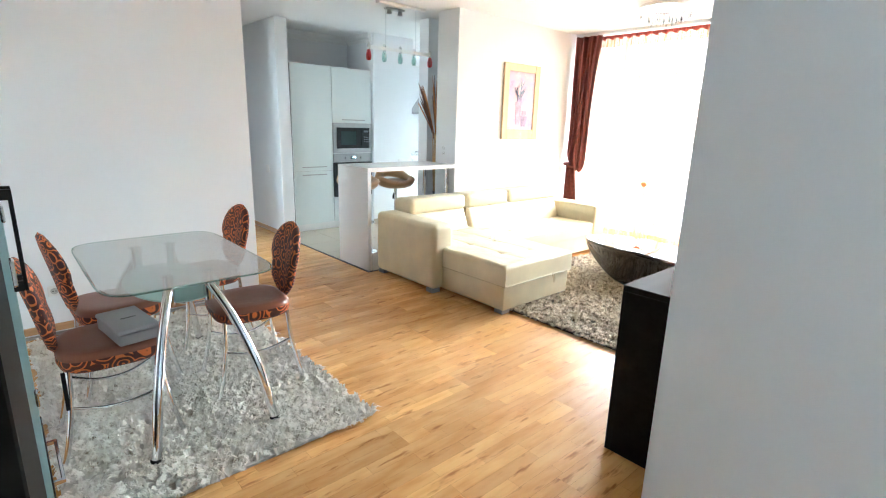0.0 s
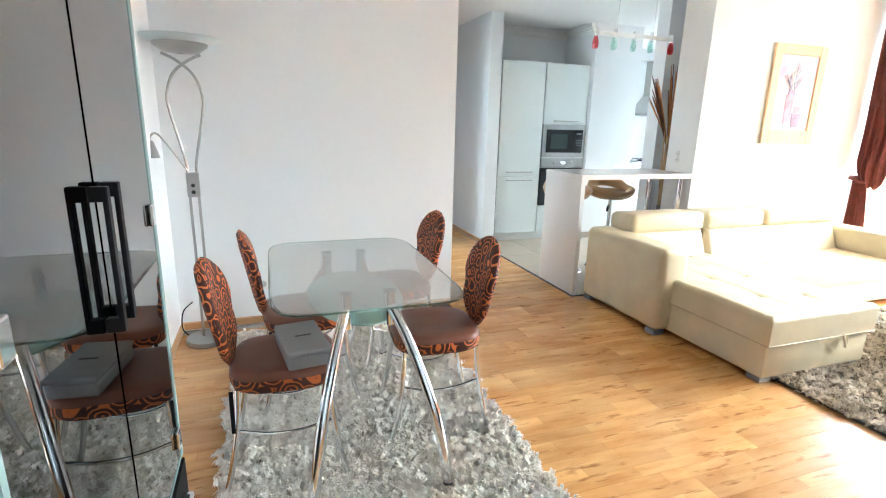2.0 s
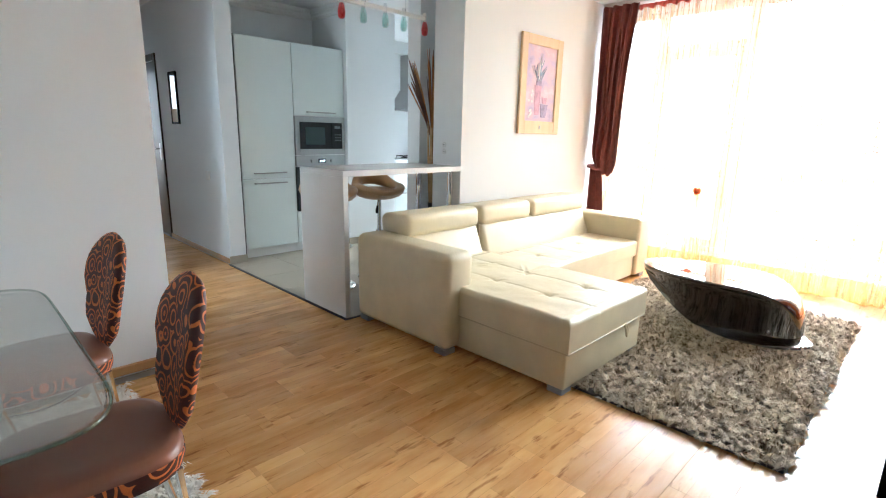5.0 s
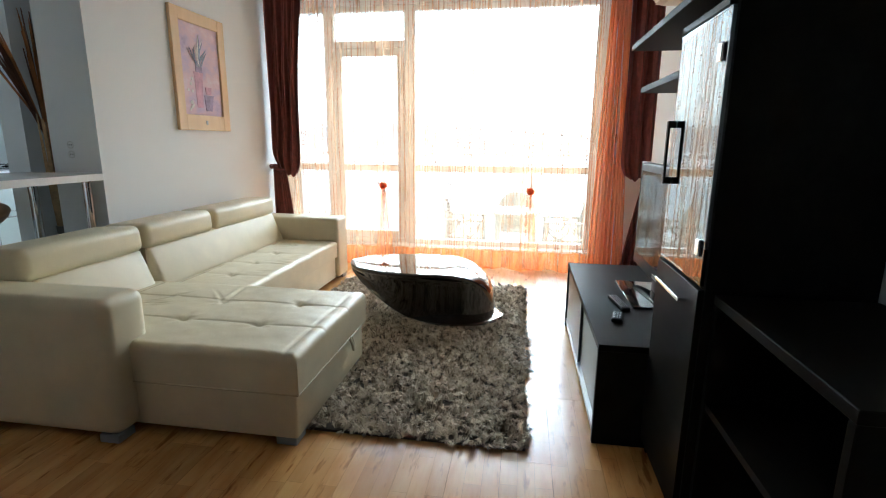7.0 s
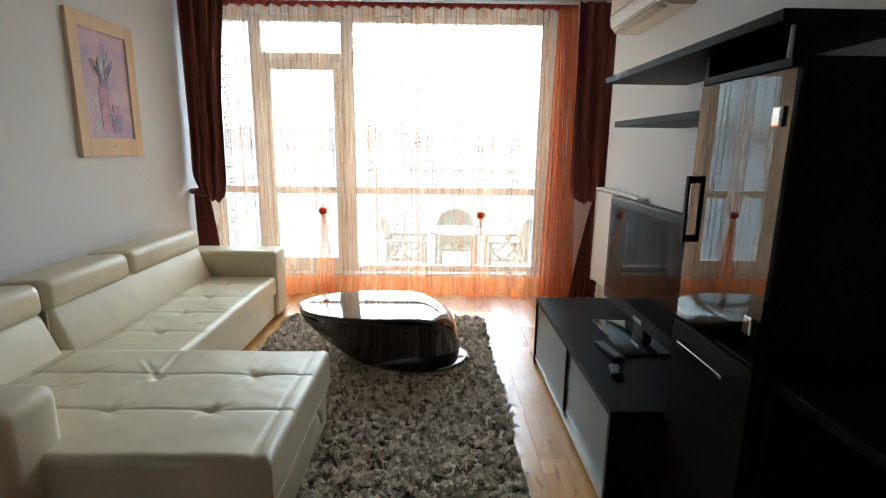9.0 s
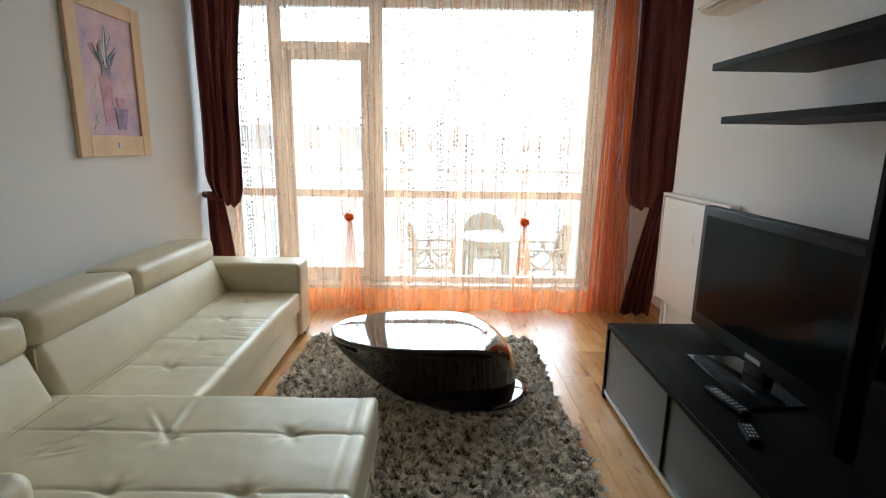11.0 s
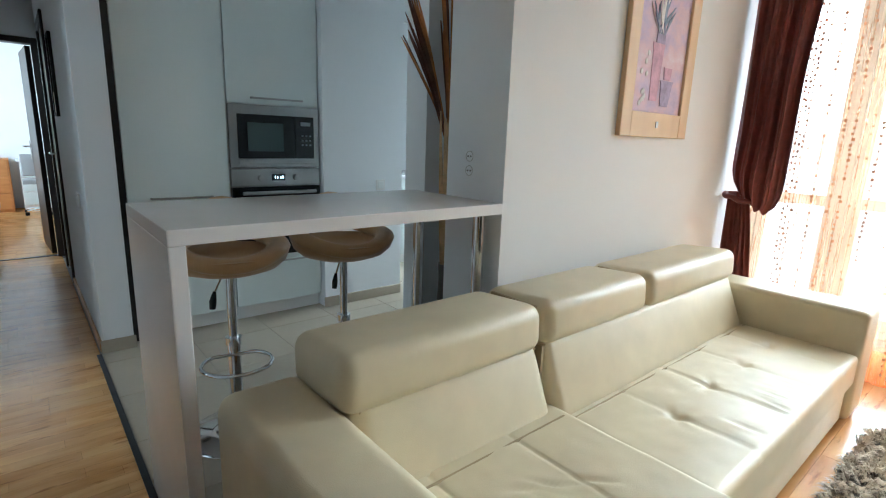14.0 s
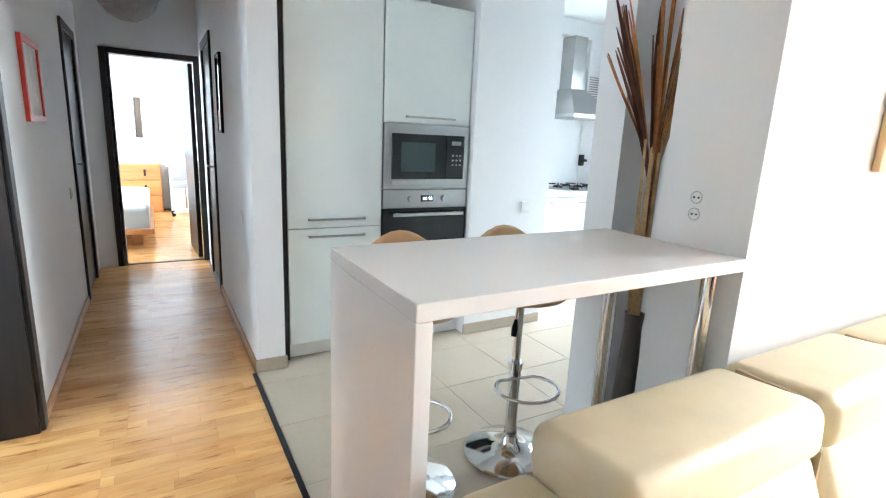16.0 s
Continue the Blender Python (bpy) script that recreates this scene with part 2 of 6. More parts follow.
def swirl_fabric(name):
    """Dark brown upholstery with woven rust-orange rings and scrolls."""
    m, nt, p = nodes_of(name)
    v = coords(nt)
    warp = nt.nodes.new("ShaderNodeTexNoise")
    warp.inputs["Scale"].default_value = 9
    nt.links.new(v, warp.inputs["Vector"])
    vor = nt.nodes.new("ShaderNodeTexVoronoi")
    vor.inputs["Scale"].default_value = 14
    vor.inputs["Randomness"].default_value = 0.75
    vm = nt.nodes.new("ShaderNodeMixRGB")
    vm.inputs[0].default_value = 0.035
    nt.links.new(v, vm.inputs[1])
    nt.links.new(warp.outputs["Color"], vm.inputs[2])
    nt.links.new(vm.outputs[0], vor.inputs["Vector"])
    k = nt.nodes.new("ShaderNodeMath")
    k.operation = "MULTIPLY"
    k.inputs[1].default_value = 27
    nt.links.new(vor.outputs["Distance"], k.inputs[0])
    s = nt.nodes.new("ShaderNodeMath")
    s.operation = "SINE"
    nt.links.new(k.outputs[0], s.inputs[0])
    rings = ramp(nt, s.outputs[0], [(0.44, (0, 0, 0)), (0.60, (1, 1, 1))])
    thread = noise_tex(nt, v, 260, 2)
    c = mix_color(nt, rings, (0.07, 0.016, 0.010), (0.72, 0.24, 0.055))
    c2 = mix_color(nt, 0.35, c, ramp(nt, thread, [(0.35, (0.02, 0.008, 0.006)), (0.7, (0.5, 0.16, 0.05))]), "OVERLAY")
    nt.links.new(c2, p.inputs["Base Color"])
    p.inputs["Roughness"].default_value = 0.62
    p.inputs["Sheen Weight"].default_value = 0.0
    bump(nt, p, mix_color(nt, 0.5, rings, thread), 0.25, 0.002)
    return m


def clear_glass(name, tint=(0.9, 0.97, 0.95), gloss=0.06, rough=0.0, power=4.5):
    m, nt, p = nodes_of(name)
    nt.nodes.remove(p)
    t = nt.nodes.new("ShaderNodeBsdfTransparent")
    t.inputs[0].default_value = (*tint, 1)
    g = nt.nodes.new("ShaderNodeBsdfGlossy")
    g.inputs["Roughness"].default_value = rough
    lw = nt.nodes.new("ShaderNodeLayerWeight")
    lw.inputs["Blend"].default_value = 0.5
    pw = nt.nodes.new("ShaderNodeMath")
    pw.operation = "POWER"
    pw.inputs[1].default_value = power
    nt.links.new(lw.outputs["Facing"], pw.inputs[0])
    add = nt.nodes.new("ShaderNodeMath")
    add.operation = "MULTIPLY_ADD"
    add.use_clamp = True
    add.inputs[1].default_value = 0.85
    add.inputs[2].default_value = 0.035 + gloss
    nt.links.new(pw.outputs[0], add.inputs[0])
    mx = nt.nodes.new("ShaderNodeMixShader")
    nt.links.new(add.outputs[0], mx.inputs[0])
    nt.links.new(t.outputs[0], mx.inputs[1])
    nt.links.new(g.outputs[0], mx.inputs[2])
    nt.links.new(mx.outputs[0], nt.nodes["Material Output"].inputs[0])
    return m


def frosted_glass(name, color, through=0.45):
    m, nt, p = nodes_of(name)
    nt.nodes.remove(p)
    t = nt.nodes.new("ShaderNodeBsdfTransparent")
    t.inputs[0].default_value = (*color, 1)
    pr = nt.nodes.new("ShaderNodeBsdfPrincipled")
    pr.inputs["Base Color"].default_value = (*color, 1)
    pr.inputs["Roughness"].default_value = 0.35
    mx = nt.nodes.new("ShaderNodeMixShader")
    n = noise_tex(nt, coords(nt), 3)
    r = nt.nodes.new("ShaderNodeMapRange")
    r.inputs["To Min"].default_value, r.inputs["To Max"].default_value = through - 0.05, through + 0.05
    nt.links.new(n, r.inputs["Value"])
    nt.links.new(r.outputs[0], mx.inputs[0])
    nt.links.new(pr.outputs[0], mx.inputs[1])
    nt.links.new(t.outputs[0], mx.inputs[2])
    nt.links.new(mx.outputs[0], nt.nodes["Material Output"].inputs[0])
    return m


def sheer_cloth(name, color, cover):
    """Thin voile: threads cover part of the view, light glows through the rest."""
    m, nt, p = nodes_of(name)
    nt.nodes.remove(p)
    t = nt.nodes.new("ShaderNodeBsdfTransparent")
    tr = nt.nodes.new("ShaderNodeBsdfTranslucent")
    df = nt.nodes.new("ShaderNodeBsdfDiffuse")
    for q in (tr, df):
        q.inputs[0].default_value = (*color, 1)
    half = nt.nodes.new("ShaderNodeMixShader")
    half.inputs[0].default_value = 0.25
    nt.links.new(tr.outputs[0], half.inputs[1])
    nt.links.new(df.outputs[0], half.inputs[2])
    v = coords(nt, (1, 9, 0.25))
    n = noise_tex(nt, v, 4, 5, 0.7)
    r = nt.nodes.new("ShaderNodeMapRange")
    r.inputs["From Min"].default_value, r.inputs["From Max"].default_value = 0.3, 0.7
    r.inputs["To Min"].default_value, r.inputs["To Max"].default_value = cover * 0.6, cover * 1.5
    nt.links.new(n, r.inputs["Value"])
    mx = nt.nodes.new("ShaderNodeMixShader")
    nt.links.new(r.outputs[0], mx.inputs[0])
    nt.links.new(t.outputs[0], mx.inputs[1])
    nt.links.new(half.outputs[0], mx.inputs[2])
    nt.links.new(mx.outputs[0], nt.nodes["Material Output"].inputs[0])
    return m


def tuft_fibre(name, stops, rough=0.9):
    m, nt, p = nodes_of(name)
    g = nt.nodes.new("ShaderNodeNewGeometry")
    v = coords(nt)
    patch = noise_tex(nt, v, 24, 3, 0.6)
    mr = nt.nodes.new("ShaderNodeMath")
    mr.operation = "MULTIPLY_ADD"
    mr.inputs[1].default_value = 0.18
    nt.links.new(g.outputs["Random Per Island"], mr.inputs[0])
    sc = nt.nodes.new("ShaderNodeMath")
    sc.operation = "MULTIPLY"
    sc.inputs[1].default_value = 0.95
    nt.links.new(patch, sc.inputs[0])
    nt.links.new(sc.outputs[0], mr.inputs[2])
    nt.links.new(ramp(nt, mr.outputs[0], stops), p.inputs["Base Color"])
    p.inputs["Roughness"].default_value = rough
    return m


WALL = surface("wall_paint", (0.84, 0.85, 0.855), 0.75, vary=0.015, scale=1.2, fine=180, relief=0.06, depth=0.0012)
CEIL = surface("ceiling_paint", (0.84, 0.84, 0.83), 0.85, vary=0.012, scale=1.0, fine=150, relief=0.04, depth=0.001)
SLAB = surface("screed", (0.3, 0.28, 0.25), 0.9)
LAMINATE = wood_plank("laminate_oak", [(0.28, (0.52, 0.235, 0.065)), (0.42, (0.66, 0.345, 0.11)), (0.55, (0.77, 0.44, 0.16)), (0.72, (0.84, 0.52, 0.22))], grain=(1.6, 11, 11), rough=0.25, strips=True)
SKIRT = wood_plank("skirting_wood", [(0.3, (0.42, 0.22, 0.09)), (0.7, (0.6, 0.36, 0.17))], rough=0.4)
TILE = surface("floor_tile", (0.42, 0.36, 0.275), 0.42, vary=0.07, scale=2.2, fine=40, relief=0.03)
GROUT = surface("grout", (0.36, 0.34, 0.30), 0.9)
WENGE = wood_plank("wenge_board", [(0.3, (0.005, 0.0045, 0.0042)), (0.7, (0.014, 0.012, 0.011))], rough=0.45, relief=0.1)
WENGE.node_tree.nodes["Principled BSDF"].inputs["Specular IOR Level"].default_value = 0.05
WENGE_DOOR = wood_plank("wenge_door", [(0.3, (0.008, 0.005, 0.0035)), (0.7, (0.024, 0.014, 0.010))], grain=(9, 9, 1.0), rough=0.4)
CREAM = leather("cream_leather", (0.69, 0.605, 0.415))
TAN = leather("tan_leather", (0.50, 0.31, 0.15))
# Shade in the gaps between sofa cushions, put into a darker leather colour.
FOLD_SHADE = surface("cushion_gap_shade", (0.40, 0.32, 0.19), 0.7)
SEAM = surface("cream_seam", (0.50, 0.42, 0.27), 0.5)
BROWN_SEAT = leather("brown_leather", (0.20, 0.075, 0.042))
SWIRL = swirl_fabric("swirl_fabric")
CHROME = surface("chrome", (0.78, 0.79, 0.80), 0.09, metal=1.0, vary=0.03, relief=0)
STEEL = surface("brushed_steel", (0.42, 0.42, 0.41), 0.3, metal=1.0, vary=0.05, fine=140, relief=0.03)
DARK_METAL = surface("dark_metal", (0.03, 0.03, 0.032), 0.35, metal=0.6)
WHITE_GLOSS = surface("white_gloss_front", (0.79, 0.845, 0.825), 0.07, vary=0.01, relief=0, coat=0.4)
WHITE_TOP = surface("white_bar_laminate", (0.82, 0.82, 0.82), 0.18, vary=0.012, relief=0.01)
WHITE_PVC = surface("white_pvc", (0.82, 0.80, 0.77), 0.35, vary=0.02)
WHITE_PAINT = surface("white_enamel", (0.82, 0.82, 0.80), 0.3, vary=0.02)
BLACK_GLASS = surface("black_glass", (0.008, 0.009, 0.010), 0.07, vary=0.1, relief=0, coat=0.0)
BLACK_PLASTIC = surface("black_plastic", (0.012, 0.012, 0.013), 0.45, relief=0.02)
LACQUER = surface("dark_lacquer", (0.022, 0.014, 0.012), 0.05, vary=0.2, relief=0, coat=1.0)
GLASS = clear_glass("window_glass", (0.97, 0.99, 0.98), 0.0)
TABLE_GLASS = clear_glass("table_glass", (0.955, 0.985, 0.975), 0.10, power=2.6)
SMOKED = clear_glass("smoked_glass", (0.12, 0.16, 0.16), 0.13, power=2.8)
TINTED = clear_glass("tinted_glass", (0.11, 0.145, 0.145), 0.09, power=4.5)
FROST = frosted_glass("frosted_table_glass", (0.50, 0.72, 0.68), 0.34)
FROST_WHITE = frosted_glass("frosted_white_glass", (0.62, 0.68, 0.68), 0.12)
FROST_GREY = frosted_glass("frosted_grey_glass", (0.065, 0.078, 0.078), 0.1)
SCREEN = surface("tv_screen", (0.006, 0.007, 0.008), 0.05, vary=0.1, relief=0)
SCREEN.node_tree.nodes["Principled BSDF"].inputs["Specular IOR Level"].default_value = 0.03
MIRROR = surface("mirror", (0.9, 0.92, 0.92), 0.01, metal=1.0, vary=0.0, relief=0)
SHEER = sheer_cloth("orange_voile", (0.99, 0.67, 0.43), 0.27)
THREAD = sheer_cloth("voile_thread", (0.72, 0.36, 0.19), 0.6)
SHEER_DENSE = sheer_cloth("orange_voile_gathered", (0.88, 0.28, 0.06), 0.56)
BEAD = surface("voile_dot", (0.52, 0.27, 0.15), 0.7)
DRAPE = surface("burgundy_drape", (0.16, 0.035, 0.028), 0.55, vary=0.35, scale=26, fine=220, relief=0.2, depth=0.002)
RUFFLE = surface("crimson_ruffle", (0.42, 0.05, 0.03), 0.6, vary=0.2)
RIBBON = sheer_cloth("orange_ribbon", (0.90, 0.26, 0.06), 0.7)
SHEER_TAIL = sheer_cloth("orange_voile_tied", (0.95, 0.42, 0.15), 0.34)
SHAG_GREY = tuft_fibre("grey_shag", [(0.32, (0.34, 0.29, 0.22)), (0.41, (0.62, 0.57, 0.48)), (0.48, (0.78, 0.73, 0.64)), (0.62, (0.88, 0.84, 0.76))])
SHAG_BROWN = tuft_fibre("brown_shag", [(0.35, (0.055, 0.04, 0.025)), (0.45, (0.24, 0.185, 0.13)), (0.53, (0.54, 0.45, 0.335)), (0.65, (0.76, 0.66, 0.51))])
BEECH = wood_plank("beech", [(0.3, (0.66, 0.45, 0.24)), (0.7, (0.78, 0.57, 0.33))], grain=(6, 6, 1.2), rough=0.45)
ORANGE_WOOD = wood_plank("alder_wood", [(0.3, (0.42, 0.17, 0.05)), (0.7, (0.58, 0.27, 0.09))], rough=0.4)
for m in (BLACK_PLASTIC,):
    m.node_tree.nodes["Principled BSDF"].inputs["Specular IOR Level"].default_value = 0.1
GREY_BOX = surface("grey_box", (0.32, 0.325, 0.33), 0.6, vary=0.08, fine=160, relief=0.2)
SNOW = surface("pale_ground", (0.62, 0.64, 0.66), 0.8, vary=0.08, scale=0.02, fine=0.3, relief=0)
# The distance haze over the woods is put into this pale colour.
HAZY_HILL = surface("hazy_far_woods", (0.60, 0.585, 0.58), 0.95, vary=0.15, scale=0.02, fine=0.15, relief=0)
CONCRETE = surface("balcony_tile", (0.74, 0.74, 0.73), 0.6)
PLASTIC = surface("garden_plastic", (0.46, 0.44, 0.38), 0.45)
RUBBER = surface("rubber", (0.02, 0.02, 0.02), 0.7)

# ---- setting ----
CEILING = 2.60


def structure(name, boxes, mat, label="", r=0.0):
    bm = bmesh.new()
    for b in boxes:
        add_box(bm, *b, r)
    ob = obj_from(bm, name, mat)
    return tagged(ob, label, name.split("_")[0], kind="structure")


floor = structure("floor", [(-0.65, 6.2, -1.6, 12.7, -0.12, -0.013)], SLAB, "honey oak laminate floor with beige kitchen tiles")
structure("ceiling", [(-0.65, 6.5, -1.6, 12.7, CEILING, CEILING + 0.1)], CEIL, "plain white painted ceiling")
H = CEILING
structure("wall_west", [(-0.65, -0.515, -1.6, 4.05, -0.1, H)], WALL, "white painted wall")
structure("wall_dining", [(-0.515, 1.41, 3.925, 4.05, -0.1, H), (1.30, 1.41, 4.05, 4.6, -0.1, H)], WALL, "white painted wall behind the dining table")
structure("wall_south", [(1.23, 5.1, 0.22, 0.37, -0.1, H), (4.98, 5.1, -0.1, 0.22, -0.1, H), (5.1, 6.2, -0.1, 0.03, -0.1, H)], WALL, "white painted wall behind the television")
# The tall opening at the entry's south end is added to let in light.
structure("wall_entry", [(-0.515, 1.23, -1.6, -1.5, -0.1, 0.3), (-0.515, 1.23, -1.6, -1.5, 2.4, H), (-0.515, 0.7, -1.6, -1.5, 0.3, 2.4), (1.2, 1.23, -1.6, -1.5, 0.3, 2.4), (1.23, 1.38, -1.6, 0.22, -0.1, H)], WALL, "white painted entrance wall")
structure("wall_north", [(3.61, 6.2, 3.84, 4.165, -0.1, H), (3.95, 4.1, 4.165, 4.488, -0.1, H), (3.745, 6.2, 4.488, 4.65, -0.1, H)], WALL, "white painted wall with a grey shaded end")
structure("wall_kitchen", [(2.64, 3.87, 6.47, 6.6, -0.1, H), (3.87, 4.54, 5.8, 7.15, -0.1, H), (4.54, 6.5, 7.15, 7.25, -0.1, H),
                           (6.35, 6.5, 4.65, 5.35, -0.1, H), (6.35, 6.5, 6.45, 7.15, -0.1, H), (6.35, 6.5, 5.35, 6.45, -0.1, 1.05), (6.35, 6.5, 5.35, 6.45, 2.2, H)], WALL, "white painted kitchen walls")
structure("wall_hall_right", [(2.49, 2.64, 5.78, 7.52, -0.1, H), (2.49, 2.64, 8.10, 8.6, -0.1, H), (2.49, 2.64, 7.52, 8.10, 2.03, H), (2.60, 2.64, 7.52, 8.10, 0, 2.03)], WALL, "white painted hallway wall")
structure("wall_hall_left", [(1.40, 1.54, 4.6, 4.78, -0.1, H), (1.40, 1.54, 5.58, 7.55, -0.1, H), (1.40, 1.54, 8.25, 8.6, -0.1, H), (1.40, 1.54, 4.78, 5.58, 2.05, H), (1.40, 1.54, 7.55, 8.25, 2.03, H),
                             (1.38, 1.40, 5.62, 8.4, -0.1, H)], WALL, "white painted hallway wall")
# Unseen room with a wide opening, added to brighten the hall.
structure("wall_side_room", [(-0.65, -0.515, 4.05, 4.2, -0.1, H), (-0.65, -0.515, 7.2, 7.4, -0.1, H), (-0.65, -0.515, 4.2, 7.2, -0.1, 0.15), (-0.65, -0.515, 4.2, 7.2, 2.5, H), (-0.515, 1.38, 7.3, 7.4, -0.1, H)], WALL, "white painted walls of an unseen side room, added for light")
structure("wall_hall_end", [(0.3, 1.76, 8.6, 8.72, -0.1, H), (2.47, 3.3, 8.6, 8.72, -0.1, H), (1.76, 2.47, 8.6, 8.72, 1.98, H)], WALL, "white painted wall round the bedroom door")
structure("wall_bedroom", [(0.3, 3.3, 12.5, 12.62, -0.1, H), (3.2, 3.3, 8.72, 12.5, -0.1, H), (0.2, 0.3, 8.6, 9.4, -0.1, H), (0.2, 0.3, 11.8, 12.62, -0.1, H), (0.2, 0.3, 9.4, 11.8, -0.1, 0.5), (0.2, 0.3, 9.4, 11.8, 2.4, H)], WALL, "white painted bedroom walls")
structure("wall_east", [(6.02, 6.2, 0.03, 3.84, -0.1, 0.15), (6.05, 6.2, 0.03, 0.66, 0.15, H), (6.05, 6.2, 3.765, 3.84, 0.15, H), (6.05, 6.2, 0.66, 3.765, 2.52, H)], WALL, "white painted wall round the balcony window")
structure("trim_window_sill", [(5.96, 6.10, 0.60, 3.80, 0.135, 0.155)], WHITE_PVC, "white plastic window sill", 0.004)

# balcony window with its door leaf
win = thing("window_1", (6.1, 2.2, 0.15), "floor-to-ceiling white plastic window with balcony door", "window")
win["kind"] = "structure"
win.matrix_world = Matrix.Identity(4)
X0, X1 = 6.075, 6.145
bm = bmesh.new()
for b in ((0.66, 0.72, 0.155, 2.52), (3.71, 3.765, 0.155, 2.52), (3.29, 3.40, 0.155, 2.52), (2.455, 2.565, 0.155, 2.52)):
    add_box(bm, X0, X1, b[0], b[1], b[2], b[3], 0.006)
part("window_frame", bm, WHITE_PVC, win)
bm = bmesh.new()
for y0, y1 in ((0.72, 2.455), (2.565, 3.29), (3.40, 3.71)):
    add_box(bm, X0, X1, y0, y1, 0.155, 0.205, 0.005)
    add_box(bm, X0, X1, y0, y1, 2.47, 2.52, 0.005)
    if y1 != 3.29:
        add_box(bm, X0 + 0.003, X1 - 0.003, y0, y1, 0.915, 0.985, 0.005)
add_box(bm, X0, X1, 2.565, 3.29, 2.13, 2.20, 0.005)
part("transom", bm, WHITE_PVC, win)
bm = bmesh.new()
for b in ((2.568, 2.64, 0.21, 2.125), (3.215, 3.287, 0.21, 2.125)):
    add_box(bm, X0 - 0.014, X1 - 0.012, *b, 0.006)
for z0, z1 in ((0.21, 0.285), (2.055, 2.125), (0.915, 0.985)):
    add_box(bm, X0 - 0.014, X1 - 0.012, 2.64, 3.215, z0, z1, 0.005)
leaf = part("balcony_door", bm, WHITE_PVC, win, "white plastic glazed balcony door")
part("handle", tube([(X0 - 0.02, 2.60, 1.06), (X0 - 0.06, 2.60, 1.06), (X0 - 0.06, 2.60, 0.94)], 0.009, 8), WHITE_PVC, leaf)
for y0, y1, z0, z1 in ((0.715, 2.46, 0.2, 0.92), (0.715, 2.46, 0.98, 2.475), (3.395, 3.715, 0.2, 0.92), (3.395, 3.715, 0.98, 2.475), (2.56, 3.295, 2.195, 2.475), (2.635, 3.22, 0.28, 0.92), (2.635, 3.22, 0.98, 2.06)):
    g = part("pane", box(6.108, 6.114, y0, y1, z0, z1), GLASS, win)
    g.visible_shadow = False

# unseen windows added to light the kitchen, the bedroom and the side room
for nm, x, y0, y1, z0, z1 in (("window_2", 6.42, 5.35, 6.45, 1.05, 2.2), ("window_3", 0.25, 9.4, 11.8, 0.5, 2.4), ("window_4", -0.58, 4.2, 7.2, 0.15, 2.5)):
    w = thing(nm, (x, y0, z0), "unseen white plastic framed window, added for light", "window")
    w["kind"] = "structure"
    w.matrix_world = Matrix.Identity(4)
    bm = bmesh.new()
    ym = (y0 + y1) / 2
    for b in ((y0, y0 + 0.06, z0, z1), (y1 - 0.06, y1, z0, z1), (ym - 0.04, ym + 0.04, z0, z1)):
        add_box(bm, x - 0.03, x + 0.03, *b)
    for z in (z0, z1 - 0.06):
        add_box(bm, x - 0.028, x + 0.028, y0 + 0.06, y1 - 0.06, z, z + 0.06)
    part("window_frame", bm, WHITE_PVC, w)
    g = part("pane", box(x - 0.003, x + 0.003, y0 + 0.05, y1 - 0.05, z0 + 0.05, z1 - 0.05), GLASS, w)
    g.visible_shadow = False

# Unseen window, added to light the entry and the dining side.
w = thing("window_5", (0, 0, 0), "unseen narrow white plastic framed window, added to light the entrance", "window")
w["kind"] = "structure"
bm = bmesh.new()
for x0 in (0.7, 1.15):
    add_box(bm, x0, x0 + 0.05, -1.58, -1.52, 0.3, 2.4)
for z0 in (0.3, 2.35):
    add_box(bm, 0.75, 1.15, -1.578, -1.522, z0, z0 + 0.05)
part("window_frame", bm, WHITE_PVC, w)
part("pane", box(0.74, 1.16, -1.553, -1.547, 0.34, 2.36), GLASS, w).visible_shadow = False

# skirting boards
bm = bmesh.new()
for b in ((-0.515, 1.41, 3.905, 3.925), (-0.515, -0.495, 1.66, 3.905), (1.54, 1.555, 5.66, 7.48), (2.475, 2.49, 5.80, 7.45), (1.42, 1.435, 3.93, 4.6), (3.64, 5.9, 3.822, 3.84), (1.25, 1.78, 0.37, 0.388)):
    add_box(bm, *b, 0.0, 0.05, 0.004, 1)
tagged(obj_from(bm, "baseboard", SKIRT), "narrow oak skirting board", "baseboard", kind="structure")
bm = bmesh.new()
for b in ((2.478, 2.65, 5.768, 5.78), (3.86, 4.54, 5.786, 5.8)):
    add_box(bm, *b, 0.0, 0.075, 0.003, 1)
tagged(obj_from(bm, "trim_tile_skirting", TILE), "beige tile skirting", "trim", kind="structure")
tagged(obj_from(add_box(box(2.452, 2.476, 3.80, 5.76, 0.0, 0.006, 0.002, 1), 2.476, 3.62, 3.80, 3.822, 0.0, 0.006, 0.002, 1), "trim_threshold", DARK_METAL), "dark metal floor transition strip", "trim", kind="structure")
bm = bmesh.new()
for k in range(3):
    add_box(bm, 2.64, 3.87, 6.47 - 0.05 + k * 0.016, 6.47, CEILING - 0.03 * (k + 1) - 0.02, CEILING - 0.03 * k - (0 if k == 0 else 0.02))
    add_box(bm, 3.87 - 0.05 + k * 0.016, 3.87, 5.85, 6.42, CEILING - 0.03 * (k + 1) - 0.02, CEILING - 0.03 * k - (0 if k == 0 else 0.02))
tagged(obj_from(bm, "trim_cornice", WHITE_PAINT), "white stepped ceiling cornice", "trim", kind="structure")


